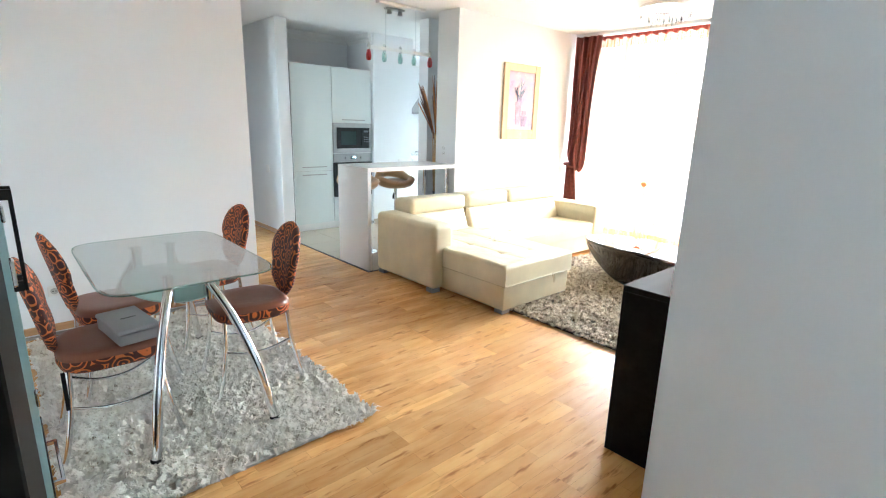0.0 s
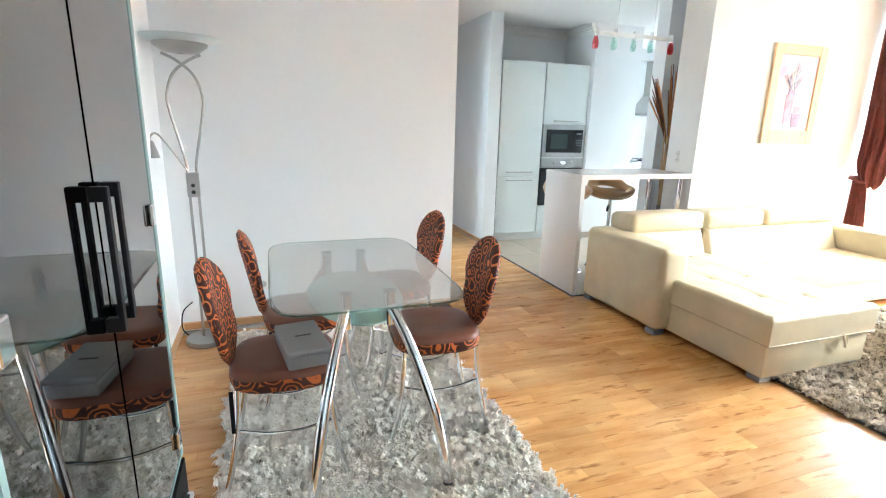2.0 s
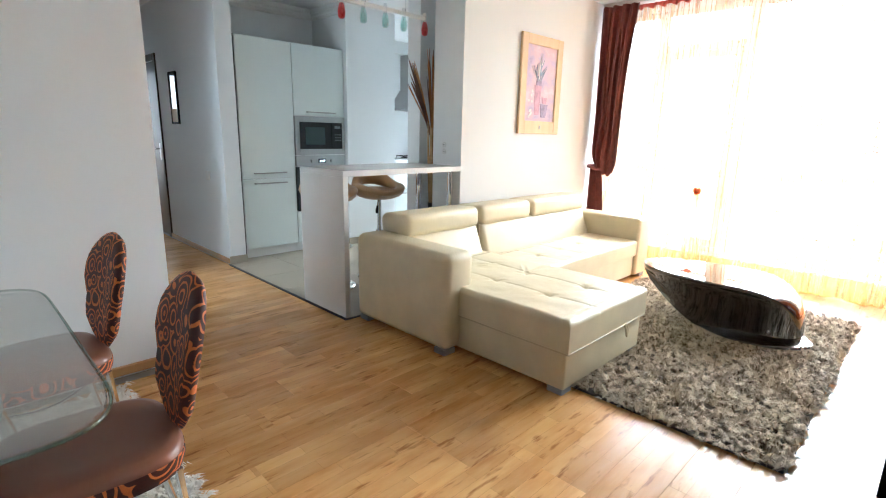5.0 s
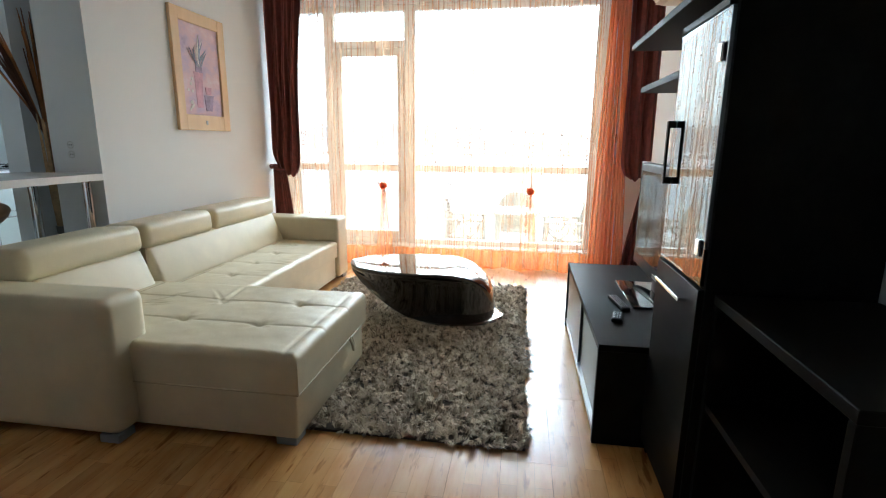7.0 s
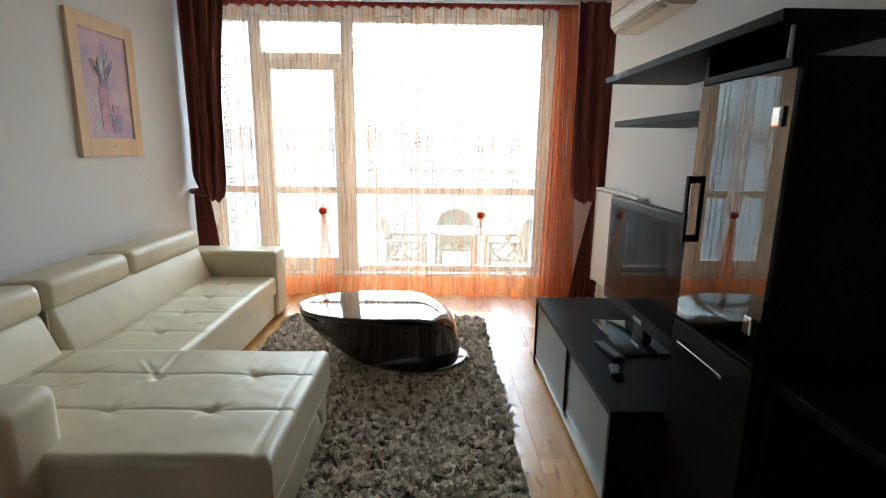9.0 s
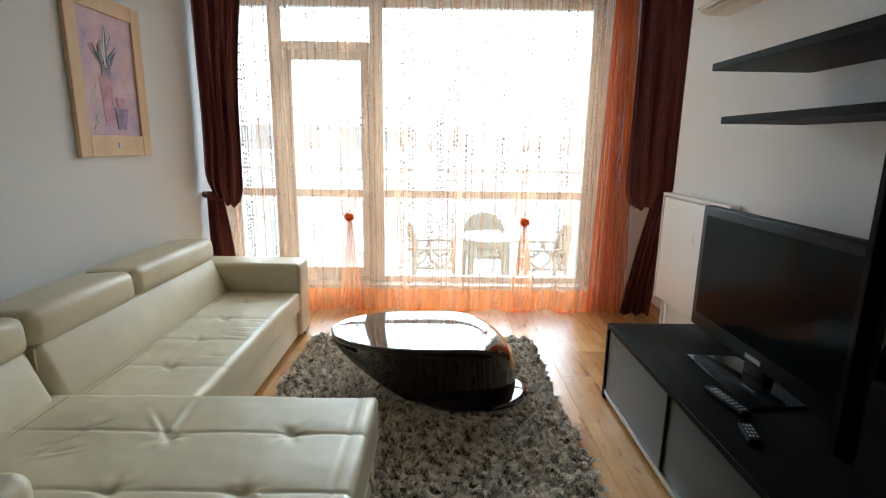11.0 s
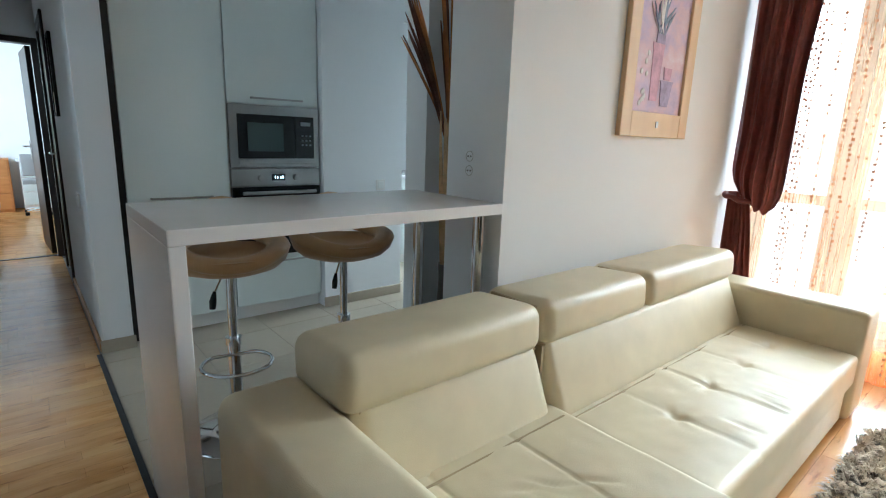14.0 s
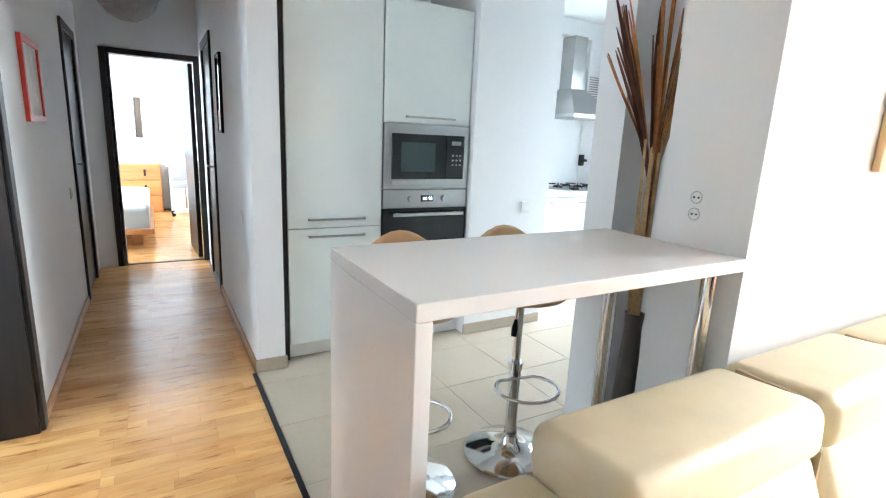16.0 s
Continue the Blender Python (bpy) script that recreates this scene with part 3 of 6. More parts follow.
# ---- sofa ----
def build_sofa():
    s = thing("corner_sofa", (0, 0, 0), "cream leather corner sofa with chaise and headrests", "sofa")

    def dent(points, seams, creases=()):
        def f(x, y):
            d = 0.0
            for px, py in points:
                q = (x - px) ** 2 + (y - py) ** 2
                a = math.atan2(y - py, x - px)
                d += 0.012 * math.exp(-q / 0.0007) + 0.004 * math.exp(-q / 0.010)
                d += 0.002 * math.sin(5 * a + 30 * px) * math.exp(-((math.sqrt(q) - 0.045) / 0.03) ** 2)
            for axis, at in seams:
                e = (x if axis == "x" else y) - at
                d += 0.0045 * math.exp(-e * e / 0.00005) + 0.0015 * math.exp(-e * e / 0.0012)
            for px, py, ang, ln in creases:
                dx, dy = x - px, y - py
                a, b = dx * math.cos(ang) + dy * math.sin(ang), -dx * math.sin(ang) + dy * math.cos(ang)
                d += 0.006 * math.exp(-(b / 0.009) ** 2 - (a / ln) ** 2) - 0.004 * math.exp(-((b - 0.016) / 0.010) ** 2 - (a / ln) ** 2)
            return d + 0.004 * noise.noise(Vector((x * 5, y * 5, 0.4))) + 0.0015 * noise.noise(Vector((x * 17, y * 17, 2.4)))
        return f
    creases = [(3.17, 3.22, 2.2, 0.05), (3.22, 3.18, 2.5, 0.06), (3.27, 3.16, 2.3, 0.05), (3.13, 3.17, 2.0, 0.05), (3.11, 3.24, 2.6, 0.04), (3.29, 2.93, 0.72, 0.09), (3.34, 2.875, 0.1, 0.10)]
    ch = part("chaise_cushion", pad(2.645, 3.515, 2.195, 3.50, 0.235, 0.405, 0.035, dent([(2.95, 2.52), (3.25, 2.46), (2.95, 2.90), (3.22, 2.87)], [("x", 2.95), ("x", 3.25), ("y", 2.262)], creases), 120), CREAM, s, "tufted cream leather chaise cushion", 60)
    part("chaise_base", box(2.655, 3.50, 2.213, 2.96, 0.032, 0.233, 0.012, 3), CREAM, s, smooth=50)
    part("pull_tab", tube(spline([(3.25, 2.21, 0.27), (3.255, 2.185, 0.20), (3.265, 2.183, 0.165), (3.28, 2.19, 0.20), (3.283, 2.21, 0.25)]), 0.008, 6), CREAM, s, "leather pull loop", 180)
    part("seat_cushion", pad(3.522, 5.03, 2.935, 3.52, 0.225, 0.367, 0.03, dent([(3.84, 3.20), (4.16, 3.22), (4.48, 3.22), (4.80, 3.22)], [("x", 3.84), ("x", 4.16), ("x", 4.48), ("x", 4.80)], [(4.20, 3.02, 1.4, 0.07), (4.27, 3.03, 1.5, 0.06), (4.34, 3.02, 1.65, 0.07), (4.42, 3.03, 1.5, 0.05), (3.95, 3.03, 1.6, 0.05)]), 120), CREAM, s, smooth=60)
    part("seat_base", box(3.505, 5.03, 2.955, 3.55, 0.032, 0.223, 0.01, 3), CREAM, s, smooth=50)
    for nm, x0, x1, z1, lab in (("armrest", 2.54, 2.775, 0.61, ""), ("armrest", 5.035, 5.275, 0.56, "")):
        part(nm, box(x0, x1, 2.925, 3.795, 0.03, z1, 0.05 if x0 < 3 else 0.03, 5), CREAM, s, lab, 60)
    for x0, x1 in ((2.778, 3.471), (3.485, 5.03)):
        part("backrest", box(0, x1 - x0, -0.10, 0.10, 0, 0.31, 0.05, 6, pose(x0, 3.495, 0.30, -22)), CREAM, s, smooth=60)
    part("back_panel", box(2.60, 5.22, 3.66, 3.80, 0.04, 0.57, 0.02, 3), CREAM, s, smooth=50)
    for x0, x1 in ((2.745, 3.469), (3.483, 4.138), (4.152, 5.03)):
        part("headrest", box(0, x1 - x0, -0.145, 0.16, 0, 0.156, 0.048, 5, pose(x0, 3.63, 0.581, -4)), CREAM, s, smooth=60)
    part("seam", tube([(2.665, 2.2, 0.372), (3.495, 2.2, 0.372)], 0.0035, 6), SEAM, s, "stitched seam along the chaise edge")
    part("seam", tube([(2.65, 2.215, 0.372), (2.65, 2.93, 0.372)], 0.0035, 6), SEAM, s)
    part("seam", tube([(3.51, 2.215, 0.372), (3.51, 2.94, 0.372)], 0.0035, 6), SEAM, s)
    part("seam", tube([(3.55, 2.938, 0.336), (5.0, 2.938, 0.336)], 0.003, 6), SEAM, s)
    part("seam", tube([(2.645, 2.196, 0.234), (3.515, 2.196, 0.234)], 0.004, 6), SEAM, s)
    part("seam", tube([(2.645, 2.196, 0.234), (2.645, 2.93, 0.234)], 0.004, 6), SEAM, s)
    # Dark tubes and strips stand in for the shade where cushions meet.
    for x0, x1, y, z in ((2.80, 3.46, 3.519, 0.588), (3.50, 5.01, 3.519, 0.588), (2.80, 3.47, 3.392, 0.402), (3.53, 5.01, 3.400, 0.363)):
        part("fold", tube([(x0, y, z), (x1, y, z)], 0.0045, 8), FOLD_SHADE, s, "dark strip painting the shade between cushions")
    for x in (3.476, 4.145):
        part("fold", box(x - 0.0055, x + 0.0055, 3.54, 3.74, 0.62, 0.725), FOLD_SHADE, s)
    part("fold", box(3.4725, 3.4835, 3.50, 3.60, 0.38, 0.60), FOLD_SHADE, s)
    for x, y in ((2.66, 2.222), (3.40, 2.222), (2.55, 2.94), (5.17, 2.94), (2.56, 3.69), (5.17, 3.69)):
        part("foot", box(x, x + 0.09, y, y + 0.09, 0, 0.036, 0.004), GREY_BOX, s, "flat grey plastic foot")
    return s


build_sofa()


# ---- coffee table ----
def build_coffee_table():
    """A shell shape: a thin overhanging lip at one end, a rounded shoulder that runs down to the base at the other."""
    t = thing("coffee_table", (4.33, 2.03, 0.03), "glossy dark lacquer sculptural oval coffee table on rug", "coffee table")
    top, body = bmesh.new(), bmesh.new()
    steps, across, down = 56, 14, 10
    top_rows, side_rows = [], []
    for i in range(steps + 1):
        u = 0.5 - 0.5 * math.cos(math.pi * (0.02 + 0.96 * i / steps))
        y = 0.525 - 1.04 * u
        w = 0.295 * max(0.0, 1 - abs(2 * u - 1) ** 2.3) ** 0.5 * (1 + 0.10 * (u - 0.5))
        v = max(0.0, (u - 0.68) / 0.32)
        zt = 0.02 + 0.325 * max(0.0, 1 - v ** 2.7) ** (1 / 2.7)
        q = max(0.0, 1 - u / 0.46)
        zb = 0.004 + 0.305 * q ** 1.25
        lip = min(0.035, 0.4 * (zt - zb))
        edge = 1 - 0.5 * v
        row = []
        for k in range(across + 1):
            c = 2 * k / across - 1
            row.append(Vector((w * c, y, zt + 0.006 * (1 - c * c) - 0.03 * v * abs(c) ** 3)))
        top_rows.append([top.verts.new(p) for p in row])
        wb = w * (0.70 + 0.12 * v)
        side = [row[-1], Vector((w * 1.004, y, row[-1].z - lip * 0.35)), Vector((w * 0.985, y, row[-1].z - lip * 0.7)), Vector((w * (0.92 + 0.06 * v), y, row[-1].z - lip))]
        for k in range(1, down + 1):
            f = k / down
            z0 = row[-1].z - lip
            side.append(Vector((w * (0.92 + 0.06 * v) + (wb - w * (0.92 + 0.06 * v)) * f ** 1.3 - 0.03 * edge * math.sin(math.pi * f) * min(1, w / 0.2), y, z0 + (zb - z0) * f)))
        ring = side + [Vector((-p.x, p.y, p.z)) for p in side[::-1]]
        side_rows.append([body.verts.new(p) for p in ring])
    for r0, r1 in zip(top_rows, top_rows[1:]):
        for k in range(across):
            top.faces.new((r0[k], r1[k], r1[k + 1], r0[k + 1]))
    for r0, r1 in zip(side_rows, side_rows[1:]):
        for k in range(len(r0) - 1):
            body.faces.new((r0[k], r1[k], r1[k + 1], r0[k + 1]))
    body.faces.new(side_rows[0])
    body.faces.new(side_rows[-1][::-1])
    bmesh.ops.recalc_face_normals(top, faces=top.faces[:])
    bmesh.ops.recalc_face_normals(body, faces=body.faces[:])
    part("body", body, LACQUER, t, "", 70)
    part("tabletop", top, LACQUER, t, "mirror-gloss oval top", 180)
    part("base_plate", lathe([(0, 0), (0.97, 0), (1.0, 0.006), (0.98, 0.014), (0.9, 0.02), (0, 0.022)], (-0.04, -0.235, 0), 40, 0.265, 0.345), LACQUER, t, "", 40)
    return t

build_coffee_table()


# ---- television wall ----
def build_tv_stand():
    s = thing("tv_stand", (0, 0, 0), "low black wood media cabinet with grey glass sliding doors", "tv stand")
    x0, x1, y0, y1, zt = 2.885, 4.285, 0.42, 1.03, 0.438
    part("top", box(x0, x1, y0, y1, zt - 0.028, zt, 0.002, 1), WENGE, s)
    for x in (x0, x1 - 0.025):
        part("side_panel", box(x, x + 0.025, y0, y1, 0.0, zt - 0.028, 0.002, 1), WENGE, s)
    part("bottom", box(x0 + 0.025, x1 - 0.025, y0, y1 - 0.02, 0.03, 0.055), WENGE, s)
    part("back_panel", box(x0 + 0.025, x1 - 0.025, y0, y0 + 0.012, 0.055, zt - 0.028), WENGE, s)
    part("shelf", box(x0 + 0.025, x1 - 0.025, y0 + 0.012, y1 - 0.08, 0.22, 0.24), WENGE, s)
    xm = (x0 + x1) / 2
    for k, (a, b) in enumerate(((x0 + 0.027, xm + 0.03), (xm - 0.03, x1 - 0.027))):
        part("sliding_door", box(a, b, y1 - 0.028 + k * 0.012, y1 - 0.021 + k * 0.012, 0.058, zt - 0.03), FROST_GREY, s, "grey frosted glass sliding door")
    part("rail", box(x0 + 0.025, x1 - 0.025, y1 - 0.03, y1 - 0.004, 0.03, 0.056), STEEL, s, "thin steel sliding rail")


def build_tv():
    t = thing("television", (0, 0, 0), "black flat screen television on glossy base", "television")
    x0, x1, y, z0, z1 = 3.07, 4.15, 0.62, 0.50, 1.11
    part("bezel", box(x0, x1, y - 0.03, y + 0.03, z0, z1, 0.012, 3), BLACK_PLASTIC, t, "", 40)
    part("screen", box(x0 + 0.045, x1 - 0.045, y + 0.03, y + 0.032, z0 + 0.075, z1 - 0.045), SCREEN, t, "switched-off glossy screen")
    part("back_cover", box(x0 + 0.12, x1 - 0.12, y - 0.085, y - 0.031, z0 + 0.05, z1 - 0.1, 0.02), BLACK_PLASTIC, t)
    part("trim_strip", box(3.57, 3.67, y + 0.031, y + 0.034, z0 + 0.02, z0 + 0.04), STEEL, t)
    part("neck", box(3.54, 3.68, 0.60, 0.65, 0.4485, 0.53, 0.01, 2), BLACK_PLASTIC, t, "", 60)
    bm = bmesh.new()
    rings = [[bm.verts.new((3.61 + sx * w, 0.68 + sy * d + (0.02 if sy > 0 else 0), z)) for sx, sy in ((-1, -1), (1, -1), (1.08, 1), (-1.08, 1))] for w, d, z in ((0.225, 0.105, 0.4385), (0.225, 0.105, 0.448), (0.205, 0.085, 0.4545))]
    for r0, r1 in zip(rings, rings[1:]):
        for k in range(4):
            bm.faces.new((r0[k], r0[(k + 1) % 4], r1[(k + 1) % 4], r1[k]))
    bm.faces.new(rings[0][::-1])
    bm.faces.new(rings[-1])
    bmesh.ops.bevel(bm, geom=bm.edges[:], offset=0.003, segments=2, affect="EDGES")
    part("base", bm, BLACK_GLASS, t, "flat gloss black base", 40)


EDGE_GLASS = surface("polished_glass_edge", (0.45, 0.62, 0.60), 0.15, relief=0)


def build_vitrine(name, w, d, h, split, label, doors, at, turn):
    """A tall cabinet, front towards -y of its own axes: glass doors over wooden doors."""
    s = thing(name, at, label, "cabinet", turn=turn)
    b = 0.022
    for x in (0, w - b):
        part("side_panel", box(x, x + b, 0.02, d, 0, h, 0.0015, 1), WENGE, s)
    part("top", box(b, w - b, 0.0, d, h - b, h, 0.0015, 1), WENGE, s)
    part("plinth", box(b, w - b, 0.03, d - 0.02, 0, 0.06), WENGE, s)
    part("back_panel", box(b, w - b, d - 0.012, d, 0.06, h - b), WENGE, s)
    for z in (0.06, split - 0.02):
        part("shelf", box(b, w - b, 0.03, d - 0.012, z, z + 0.02), WENGE, s)
    for k in (1, 2):
        z = split + (h - split) * k / 3
        part("glass_shelf", box(b, w - b, 0.05, d - 0.012, z, z + 0.006), TABLE_GLASS, s, "clear glass shelf")
    n = doors
    dw = (w - 0.004) / n
    for k in range(n):
        x0 = 0.002 + k * dw + 0.0015
        x1 = x0 + dw - 0.003
        right = k == 0 and n == 2
        low = part("door", box(x0, x1, 0.0, 0.019, 0.06, split - 0.012, 0.0015, 1), WENGE, s)
        hz = split - 0.075
        part("handle", add_box(add_box(box(x0 + dw * 0.2, x1 - dw * 0.2, -0.028, -0.018, hz, hz + 0.012, 0.002), x0 + dw * 0.2, x0 + dw * 0.2 + 0.01, -0.02, 0, hz, hz + 0.012), x1 - dw * 0.2 - 0.01, x1 - dw * 0.2, -0.02, 0, hz, hz + 0.012), CHROME, low, "chrome bar handle")
        gd = part("glass_door", box(x0 + 0.004, x1 - 0.004, 0.006, 0.012, split + 0.004, h - 0.03), SMOKED if n == 2 else TINTED, s, "frameless dark tinted glass door")
        bm = bmesh.new()
        e = 0.012 if n == 2 else 0.005
        outer = (x0, x0 + e) if k == 0 and n == 2 else (x1 - e, x1)
        add_box(bm, outer[0], outer[1], 0.003, 0.014, split, h - 0.026)
        for q in ((split, split + 0.004), (h - 0.03, h - 0.026)):
            add_box(bm, x0 + 0.004, x1 - 0.004, 0.004, 0.013, q[0], q[1])
        part("glass_edge", bm, EDGE_GLASS if n == 2 else TINTED, gd, "pale green polished glass edge")
        hx = x1 - 0.03 if right else x0 + 0.03
        zc, hh = split + (h - split) * (0.425 if n == 2 else 0.475), 0.12 if n == 2 else 0.108
        bm = bmesh.new()
        add_box(bm, hx - 0.009, hx + 0.009, -0.022, -0.014, zc - hh, zc + hh, 0.002)
        for z in (zc - hh, zc + hh - 0.024):
            add_box(bm, hx - 0.009, hx + 0.009, -0.016, 0.005, z, z + 0.024, 0.002)
        part("handle", bm, BLACK_PLASTIC, gd, "black square bow handle")
        cx = x0 + 0.045 if right else x1 - 0.045
        for z in ((split + 0.05, 1.14, h - 0.16) if n == 2 else (split + 0.08, h - 0.16)):
            part("hinge_clip", box(cx - 0.017, cx + 0.017, -0.004, 0.006, z, z + 0.05, 0.004, 2), CHROME, gd, "small satin metal hinge clip")
    return s


build_tv_stand()
build_tv()
build_vitrine("display_cabinet", 0.445, 0.465, 1.60, 0.82, "tall black wood display cabinet with tinted glass door", 1, (2.875, 0.843, 0), 180)
build_vitrine("display_cabinet", 0.822, 0.346, 2.05, 0.50, "tall black wood vitrine with two tinted glass doors", 2, (-0.165, 0.918, 0), 90)


def build_wardrobe():
    s = thing("tall_cabinet", (0, 0, 0), "tall plain black wood cabinet beside the vitrine", "cabinet")
    part("body", box(-0.51, -0.198, 0.22, 0.912, 0, 2.05, 0.002, 1), WENGE, s)
    part("door", box(-0.197, -0.178, 0.222, 0.911, 0.06, 2.046, 0.002, 1), WENGE, s)


build_wardrobe()


def build_low_unit():
    s = thing("open_shelf_unit", (0, 0, 0), "low black wood open shelf unit beside the display cabinet", "shelf unit")
    x0, x1, y0, y1, zt = 1.785, 2.425, 0.375, 0.80, 0.80
    part("top", box(x0, x1, y0, y1, zt - 0.028, zt, 0.002, 1), WENGE, s)
    for x in (x0, x1 - 0.024):
        part("side_panel", box(x, x + 0.024, y0, y1, 0, zt - 0.028, 0.002, 1), WENGE, s)
    for z in (0.05, 0.45):
        part("shelf", box(x0 + 0.024, x1 - 0.024, y0 + 0.012, y1 - 0.005, z, z + 0.022), WENGE, s)
    part("plinth", box(x0 + 0.024, x1 - 0.024, y1 - 0.04, y1 - 0.02, 0, 0.05), WENGE, s)
    part("back_panel", box(x0 + 0.024, x1 - 0.024, y0, y0 + 0.012, 0, zt - 0.028), WENGE, s)


build_low_unit()


def build_wall_shelves():
    s = thing("wall_shelf", (0, 0, 0), "black wood bridge shelves mounted above the television", "shelf")
    part("upper_shelf", box(2.575, 3.94, 0.372, 0.80, 1.708, 1.738, 0.002, 1), WENGE, s)
    part("lower_shelf", box(2.90, 3.94, 0.372, 0.735, 1.49, 1.52, 0.002, 1), WENGE, s)
    part("upright", box(3.10, 3.125, 0.372, 0.70, 0.44, 1.708, 0.002, 1), WENGE, s)
    part("support", tube([(2.62, 0.74, 1.6005), (2.62, 0.74, 1.7075)], 0.006, 10), STEEL, s, "thin steel support pin", 60)


build_wall_shelves()


# ---- bar and kitchen ----
def build_bar():
    s = thing("breakfast_bar", (0, 0, 0), "white laminate breakfast bar with chrome posts", "bar table")
    part("bar_top", box(2.478, 3.607, 3.835, 4.39, 0.978, 1.018, 0.003, 2), WHITE_TOP, s)
    part("side_panel", box(2.478, 2.518, 3.835, 4.39, 0.0, 0.978, 0.003, 2), WHITE_TOP, s)
    for x, y in ((3.57, 3.92), (3.57, 4.30)):
        p = part("post", lathe([(0.025, 0.006), (0.025, 0.97)], (x, y, 0), 20), CHROME, s, "polished chrome post", 60)
        part("collar", lathe([(0, 0), (0.045, 0), (0.045, 0.008), (0.026, 0.012)], (x, y, 0), 20), CHROME, p, "", 40)
        part("collar", lathe([(0.026, 0.966), (0.045, 0.97), (0.045, 0.978)], (x, y, 0), 20), CHROME, p, "", 40)


build_bar()


def build_stool():
    s = thing("bar_stool", (0, 0, 0), "tan leather bar stool with chrome gas-lift pedestal", "bar stool", "stools at the bar")
    part("base", lathe([(0, 0), (0.195, 0), (0.20, 0.006), (0.19, 0.014), (0.10, 0.03), (0.04, 0.055), (0.03, 0.09), (0.028, 0.10)], (0, 0, 0), 36), CHROME, s, "domed chrome foot", 60)
    part("pedestal", lathe([(0.026, 0.09), (0.026, 0.40), (0.032, 0.40), (0.032, 0.43), (0.018, 0.43), (0.018, 0.73)], (0, 0, 0), 20), CHROME, s, "", 50)
    ring = [(0.0 + 0.13 * math.sin(a), -0.11 - 0.115 * math.cos(a), 0.36) for a in np.linspace(-2.5, 2.5, 26)]
    part("footrest", tube([(0, -0.02, 0.36)] + [Vector(q) for q in ring] + [(0, -0.02, 0.36)], 0.008, 8), CHROME, s, "chrome footrest loop", 60)
    lev = part("lever", tube([(0.0, 0.0, 0.70), (-0.04, -0.06, 0.69), (-0.065, -0.09, 0.65)], 0.004, 6), CHROME, s)
    part("grip", tube([(-0.064, -0.088, 0.655), (-0.072, -0.096, 0.62), (-0.075, -0.098, 0.59)], [0.006, 0.013, 0.011], 8), BLACK_PLASTIC, lev, "black lever grip", 60)
    bm = bmesh.new()
    n, m = 40, 12
    rows = []
    for i in range(n):
        a = i * math.tau / n
        back = max(0.0, math.sin(a)) ** 2
        row = []
        for j in range(m):
            b = j * math.tau / m
            tube_r = 0.045
            rr = 0.17 + 0.035 * back + tube_r * math.cos(b) * (0.9)
            z = 0.785 + 0.112 * back + (0.03 + 0.055 * back) * math.sin(b) + 0.02 * math.cos(2 * a) * (1 - back)
            row.append(bm.verts.new((rr * 1.12 * math.cos(a), rr * math.sin(a), z)))
        rows.append(row)
    for i in range(n):
        for j in range(m):
            bm.faces.new((rows[i][j], rows[(i + 1) % n][j], rows[(i + 1) % n][(j + 1) % m], rows[i][(j + 1) % m]))
    bmesh.ops.recalc_face_normals(bm, faces=bm.faces[:])
    part("seat_rim", bm, TAN, s, "rolled tan leather rim and low back", 180)
    part("seat_pad", lathe([(0, 0.70), (0.11, 0.705), (0.165, 0.725), (0.195, 0.755), (0.205, 0.785), (0.185, 0.79), (0.12, 0.772), (0, 0.765)], (0, 0, 0), 36, 1.12, 1.0), TAN, s, "", 70)
    part("mount", lathe([(0.09, 0.715), (0.09, 0.735)], (0, 0, 0), 12), DARK_METAL, s)
    return s


st = build_stool()
copy_thing(st, pose(2.83, 4.56, 0, 0, 0, -12))
st.matrix_world = pose(3.33, 4.55, 0, 0, 0, -10)


def handle_bar(x0, x1, y, z):
    bm = box(x0, x1, y - 0.03, y - 0.018, z, z + 0.012, 0.002)
    for x in (x0, x1 - 0.01):
        add_box(bm, x, x + 0.01, y - 0.02, y, z, z + 0.012)
    return bm


